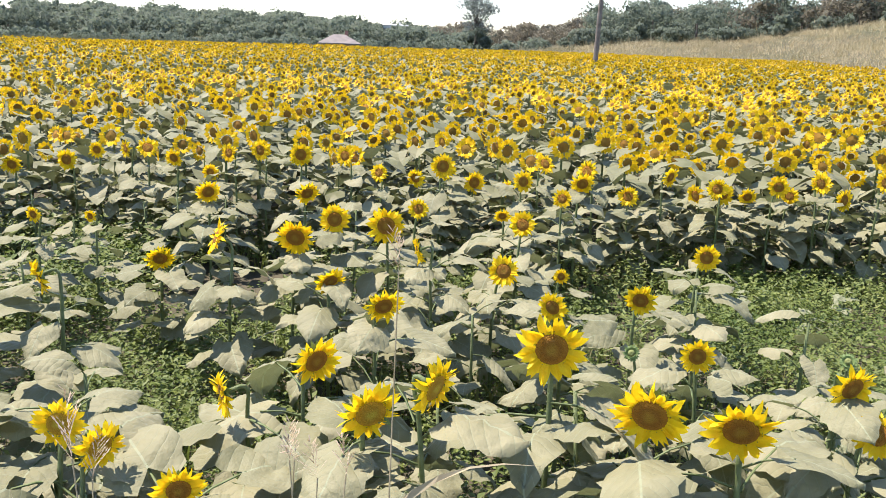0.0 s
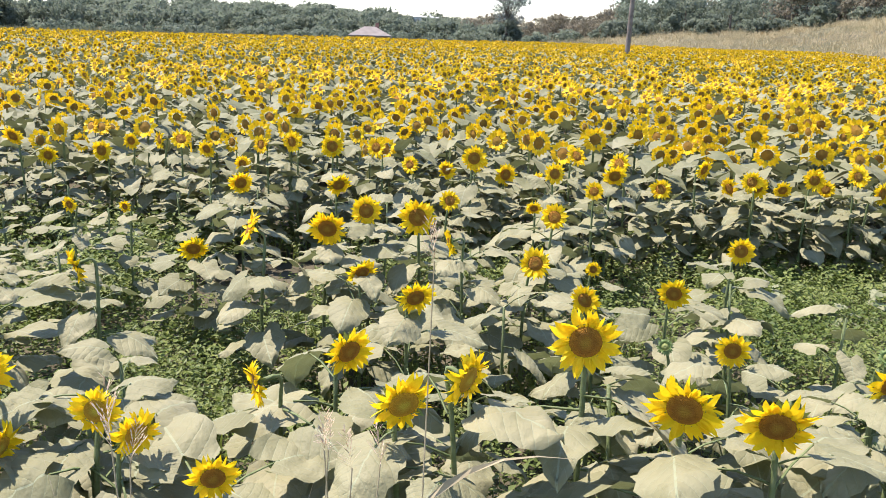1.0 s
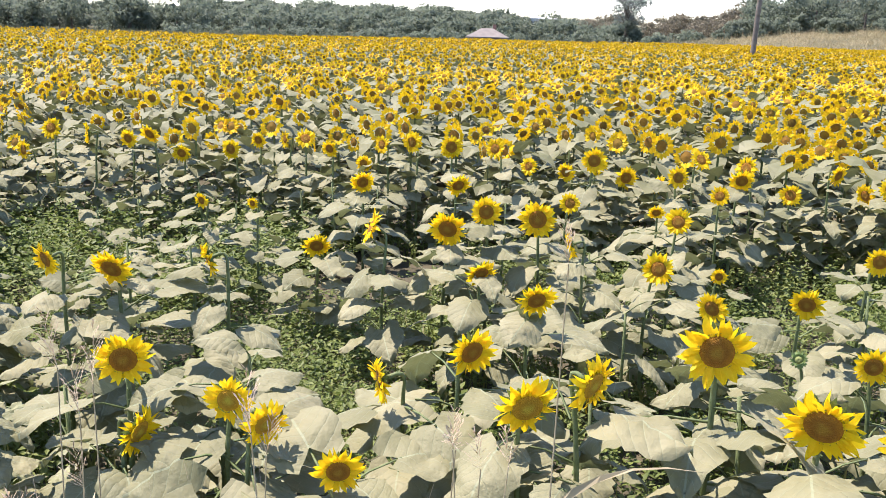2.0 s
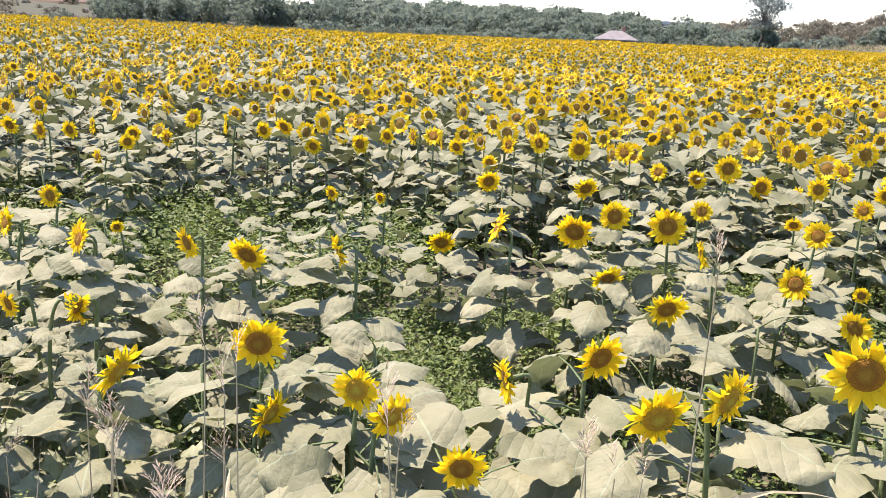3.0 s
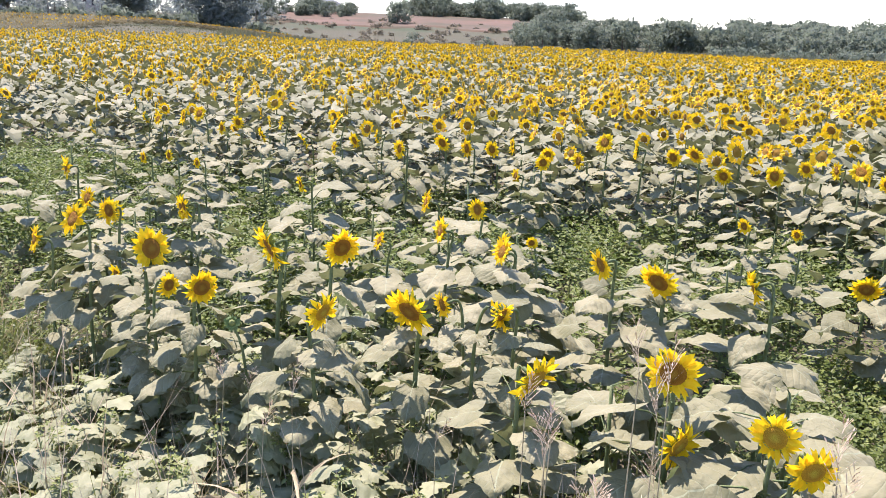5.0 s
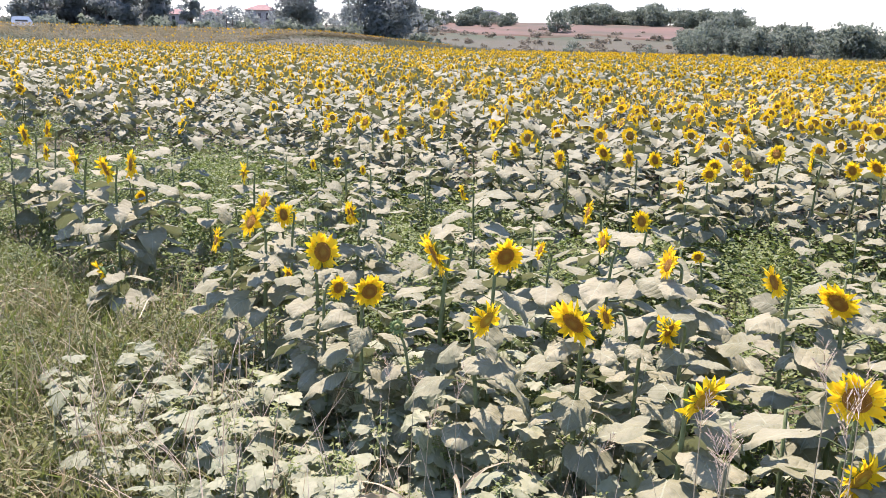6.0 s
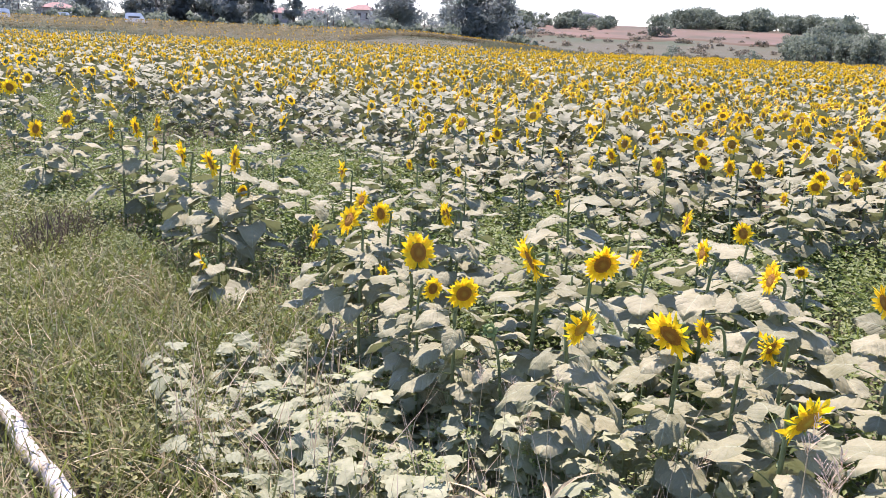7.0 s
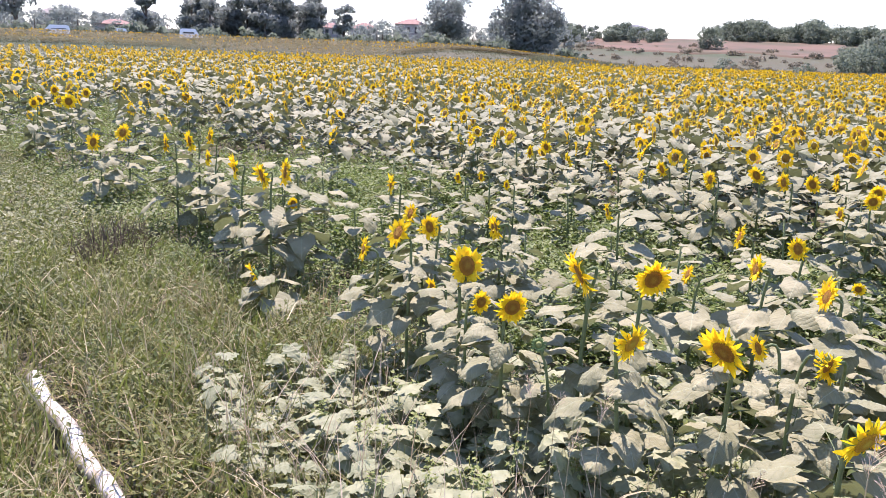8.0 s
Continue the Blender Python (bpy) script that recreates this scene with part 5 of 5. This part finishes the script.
x, y = np.concatenate([x, np.sin(az) * d]), np.concatenate([y, np.cos(az) * d])
strew("bank_grass", x, y, [grass_tuft(90 + i, 13, 0.55 + 0.1 * i, 0.055, 0.65, 0.9, True) for i in range(6)], [BANK_GRASS], "tall dry yellow grass on the bank", "grass", low=0.55, high=1.3, lean=0.3)
az, d = np.radians(rng.uniform(-108, -57, 6500)), rng.uniform(91, 123, 6500)
strew("lane_grass", np.sin(az) * d, np.cos(az) * d, [grass_tuft(100 + i, 7, 0.2, 0.07, 0.4, 0.7, True) for i in range(6)], [LANE_GRASS], "short green grass on the lane bank", "grass")

# bare red slope
sx, sy = np.meshgrid(np.linspace(-57, -41.5, 40), np.linspace(240, 300, 24), indexing="ij")
wob = np.array([[noise.noise((a * 0.35, b * 0.05, 2.0)) for b in sy[0]] for a in sx[:, 0]])
px, py = np.sin(np.radians(sx)) * (sy + 10 * wob), np.cos(np.radians(sx)) * (sy + 10 * wob)
rim = np.full((40, 24), 0.3)
rim[[0, -1], :] = rim[:, [0, -1]] = -1.5
k = np.arange(40 * 24).reshape(40, 24)
tt = np.concatenate([np.stack([k[:-1, :-1], k[1:, :-1], k[1:, 1:]], -1).reshape(-1, 3), np.stack([k[:-1, :-1], k[1:, 1:], k[:-1, 1:]], -1).reshape(-1, 3)])
tagged(new("bare_slope", tri_mesh("bare_slope", np.stack([px, py, land(px, py) + rim], -1).reshape(-1, 3), tt, np.zeros(len(tt)), [EARTH], True)), "bare reddish earth slope", "slope", kind="structure")

# a far dome-shaped hill; distance haze is put into its grey-blue colour
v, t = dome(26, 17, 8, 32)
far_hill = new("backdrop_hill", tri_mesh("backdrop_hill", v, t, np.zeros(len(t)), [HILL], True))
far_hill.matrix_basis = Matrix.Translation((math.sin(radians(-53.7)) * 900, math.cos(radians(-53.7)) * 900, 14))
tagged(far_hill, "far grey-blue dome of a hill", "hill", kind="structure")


def box(x0, y0, z0, x1, y1, z1):
    v = np.array([(a, b, c) for a in (x0, x1) for b in (y0, y1) for c in (z0, z1)], float)
    t = np.array([(0, 1, 3), (0, 3, 2), (4, 6, 7), (4, 7, 5), (0, 4, 5), (0, 5, 1), (2, 3, 7), (2, 7, 6), (0, 2, 6), (0, 6, 4), (1, 5, 7), (1, 7, 3)])
    return v, t


def house(az, away, wide, deep, eaves, ridge, walls, roof, label, sunk=0.0, turn=0.0):
    """A small house: walls with openings, a hipped roof with thickness, a chimney."""
    x, y = math.sin(radians(az)) * away, math.cos(radians(az)) * away
    root = empty("house", Matrix.Translation((x, y, float(land(x, y)) - sunk)) @ Matrix.Rotation(radians(-az + turn), 4, "Z"), label, "house")
    w, d = wide / 2, deep / 2
    shell = [(*box(-w, -d, -0.3, w, -d + 0.25, eaves), 0), (*box(-w, d - 0.25, -0.3, w, d, eaves), 0), (*box(-w, -d + 0.25, -0.3, -w + 0.25, d - 0.25, eaves), 0), (*box(w - 0.25, -d + 0.25, -0.3, w, d - 0.25, eaves), 0)]
    part("wall", tri_mesh("wall", *merge(shell), [walls]), root)
    o, hip = 0.45, min(w, d) * 0.9
    top = [(-w - o, -d - o, eaves), (w + o, -d - o, eaves), (w + o, d + o, eaves), (-w - o, d + o, eaves), (-w + hip, 0, ridge), (w - hip, 0, ridge)]
    v = np.array(top + [(a, b, c - 0.14) for a, b, c in top[:4]], float)
    t = np.array([(0, 1, 5), (0, 5, 4), (1, 2, 5), (2, 3, 4), (2, 4, 5), (3, 0, 4), (0, 6, 7), (0, 7, 1), (1, 7, 8), (1, 8, 2), (2, 8, 9), (2, 9, 3), (3, 9, 6), (3, 6, 0), (6, 8, 7), (6, 9, 8)])
    cover = part("roof", tri_mesh("roof", v, t, np.zeros(len(t)), [roof]), root)
    v, t = box(w * 0.3, 0.2, ridge - 0.5, w * 0.3 + 0.45, 0.65, ridge + 0.5)
    part("chimney", tri_mesh("chimney", v, t, np.zeros(len(t)), [walls]), cover)
    for k in range(3):
        c = (k - 1) * w * 0.6
        v, t = box(c - 0.5, -d - 0.03, eaves * 0.35, c + 0.5, -d - 0.004, eaves * 0.8)
        pane = part("window", tri_mesh("window", v, t, np.zeros(len(t)), [GLASS_DARK]), root)
        v, t = merge([(*box(c - 0.58, -d - 0.06, eaves * 0.33, c + 0.58, -d - 0.004, eaves * 0.35), 0), (*box(c - 0.58, -d - 0.06, eaves * 0.8, c + 0.58, -d - 0.004, eaves * 0.83), 0)])[:2]
        part("frame", tri_mesh("frame", v, t, np.zeros(len(t)), [WALL_PALE]), pane)
    return root


house(-10.75, 120, 4.7, 3.6, 1.35, 2.45, WALL_RED, ROOF_PALE, "low brick farmhouse with a faded pinkish hipped roof", sunk=0.3)
house(-7.3, 250, 6.4, 4.5, 4.1, 4.4, WALL_WHITE, WALL_WHITE, "white flat-looking building on the hill")
house(-70.5, 262, 7.5, 6.0, 2.8, 4.4, WALL_PALE, ROOF, "village house with red tiled roof")
house(-72.6, 270, 7.0, 6.0, 2.6, 4.0, WALL_PALE, ROOF, "village house with faded red roof", turn=20)
house(-67.6, 285, 8.5, 6.5, 4.2, 5.8, WALL_PALE, ROOF, "two-storey village house with red roof", turn=-15)
house(-85.2, 235, 7.5, 6.0, 2.2, 3.4, WALL_PALE, ROOF, "low house with pinkish roof behind the lane", turn=10)
house(-88.4, 300, 10.0, 7.0, 3.0, 4.8, WALL_PALE, ROOF_PALE, "pale house on the slope", turn=-10)


def car(az, away, long, high, label, nose=1):
    """A parked car seen from the side: body, glass house, wheels."""
    x, y = math.sin(radians(az)) * away, math.cos(radians(az)) * away
    root = empty("car", Matrix.Translation((x, y, float(land(x, y)) + 0.0)) @ Matrix.Rotation(radians(-az), 4, "Z") @ Matrix.Diagonal((nose, 1, 1, 1)), label, "car", "cars on the lane")
    half = long / 2
    line = [(-half, 0.35), (-half, 0.85), (-half + 0.15, high - 0.15), (-half + 0.5, high), (half * 0.35, high), (half * 0.62, 0.98), (half * 0.95, 0.85), (half, 0.6), (half, 0.35)]
    n = len(line)
    v = np.array([(a, s * (0.82 if b < 1 else 0.68), b) for s in (-1, 1) for a, b in line])
    t = [(0, k, k + 1) for k in range(1, n - 1)] + [(n, n + k + 1, n + k) for k in range(1, n - 1)]
    for k in range(n):
        j = (k + 1) % n
        t += [(k, n + k, n + j), (k, n + j, j)]
    body = part("body", tri_mesh("body", v, np.array(t), np.zeros(len(t)), [CAR_WHITE]), root, "white car body")
    v, t = box(-half + 0.55, -0.80, 1.0, half * 0.25, -0.74, high - 0.5)
    part("side_window", tri_mesh("side_window", v, t, np.zeros(len(t)), [GLASS_DARK]), body, "dark side glass")
    for a in (-half * 0.62, half * 0.62):
        for s in (-0.8, 0.68):
            v, t = tube([(a, s, 0.32), (a, s + 0.03, 0.32), (a, s + 0.15, 0.32)], [0.30, 0.32, 0.32], 14)
            part("wheel", tri_mesh("wheel", v, t, np.zeros(len(t)), [RUBBER], True), root, "black tyre")
    return root


car(-80.95, 150, 3.6, 1.75, "white van parked beyond the sunflower strip")
car(-88.5, 152, 4.3, 1.6, "white estate car beyond the sunflower strip", -1)
car(-84.9, 155, 4.0, 1.45, "white car half hidden beyond the sunflower strip", -1)

# the pole standing in the field
pole = empty("utility_pole", Matrix.Translation((5.5, 60.4, 0.2)) @ Matrix.Rotation(radians(1.2), 4, "Y"), "weathered grey wooden utility pole in the field", "pole")
v, t = tube([(0, 0, 0), (0, 0, 3), (0.01, 0, 6), (0, 0, 8.6)], [0.17, 0.155, 0.14, 0.12], 12)
part("shaft", tri_mesh("shaft", v, t, np.zeros(len(t)), [WOOD_POLE], True), pole)
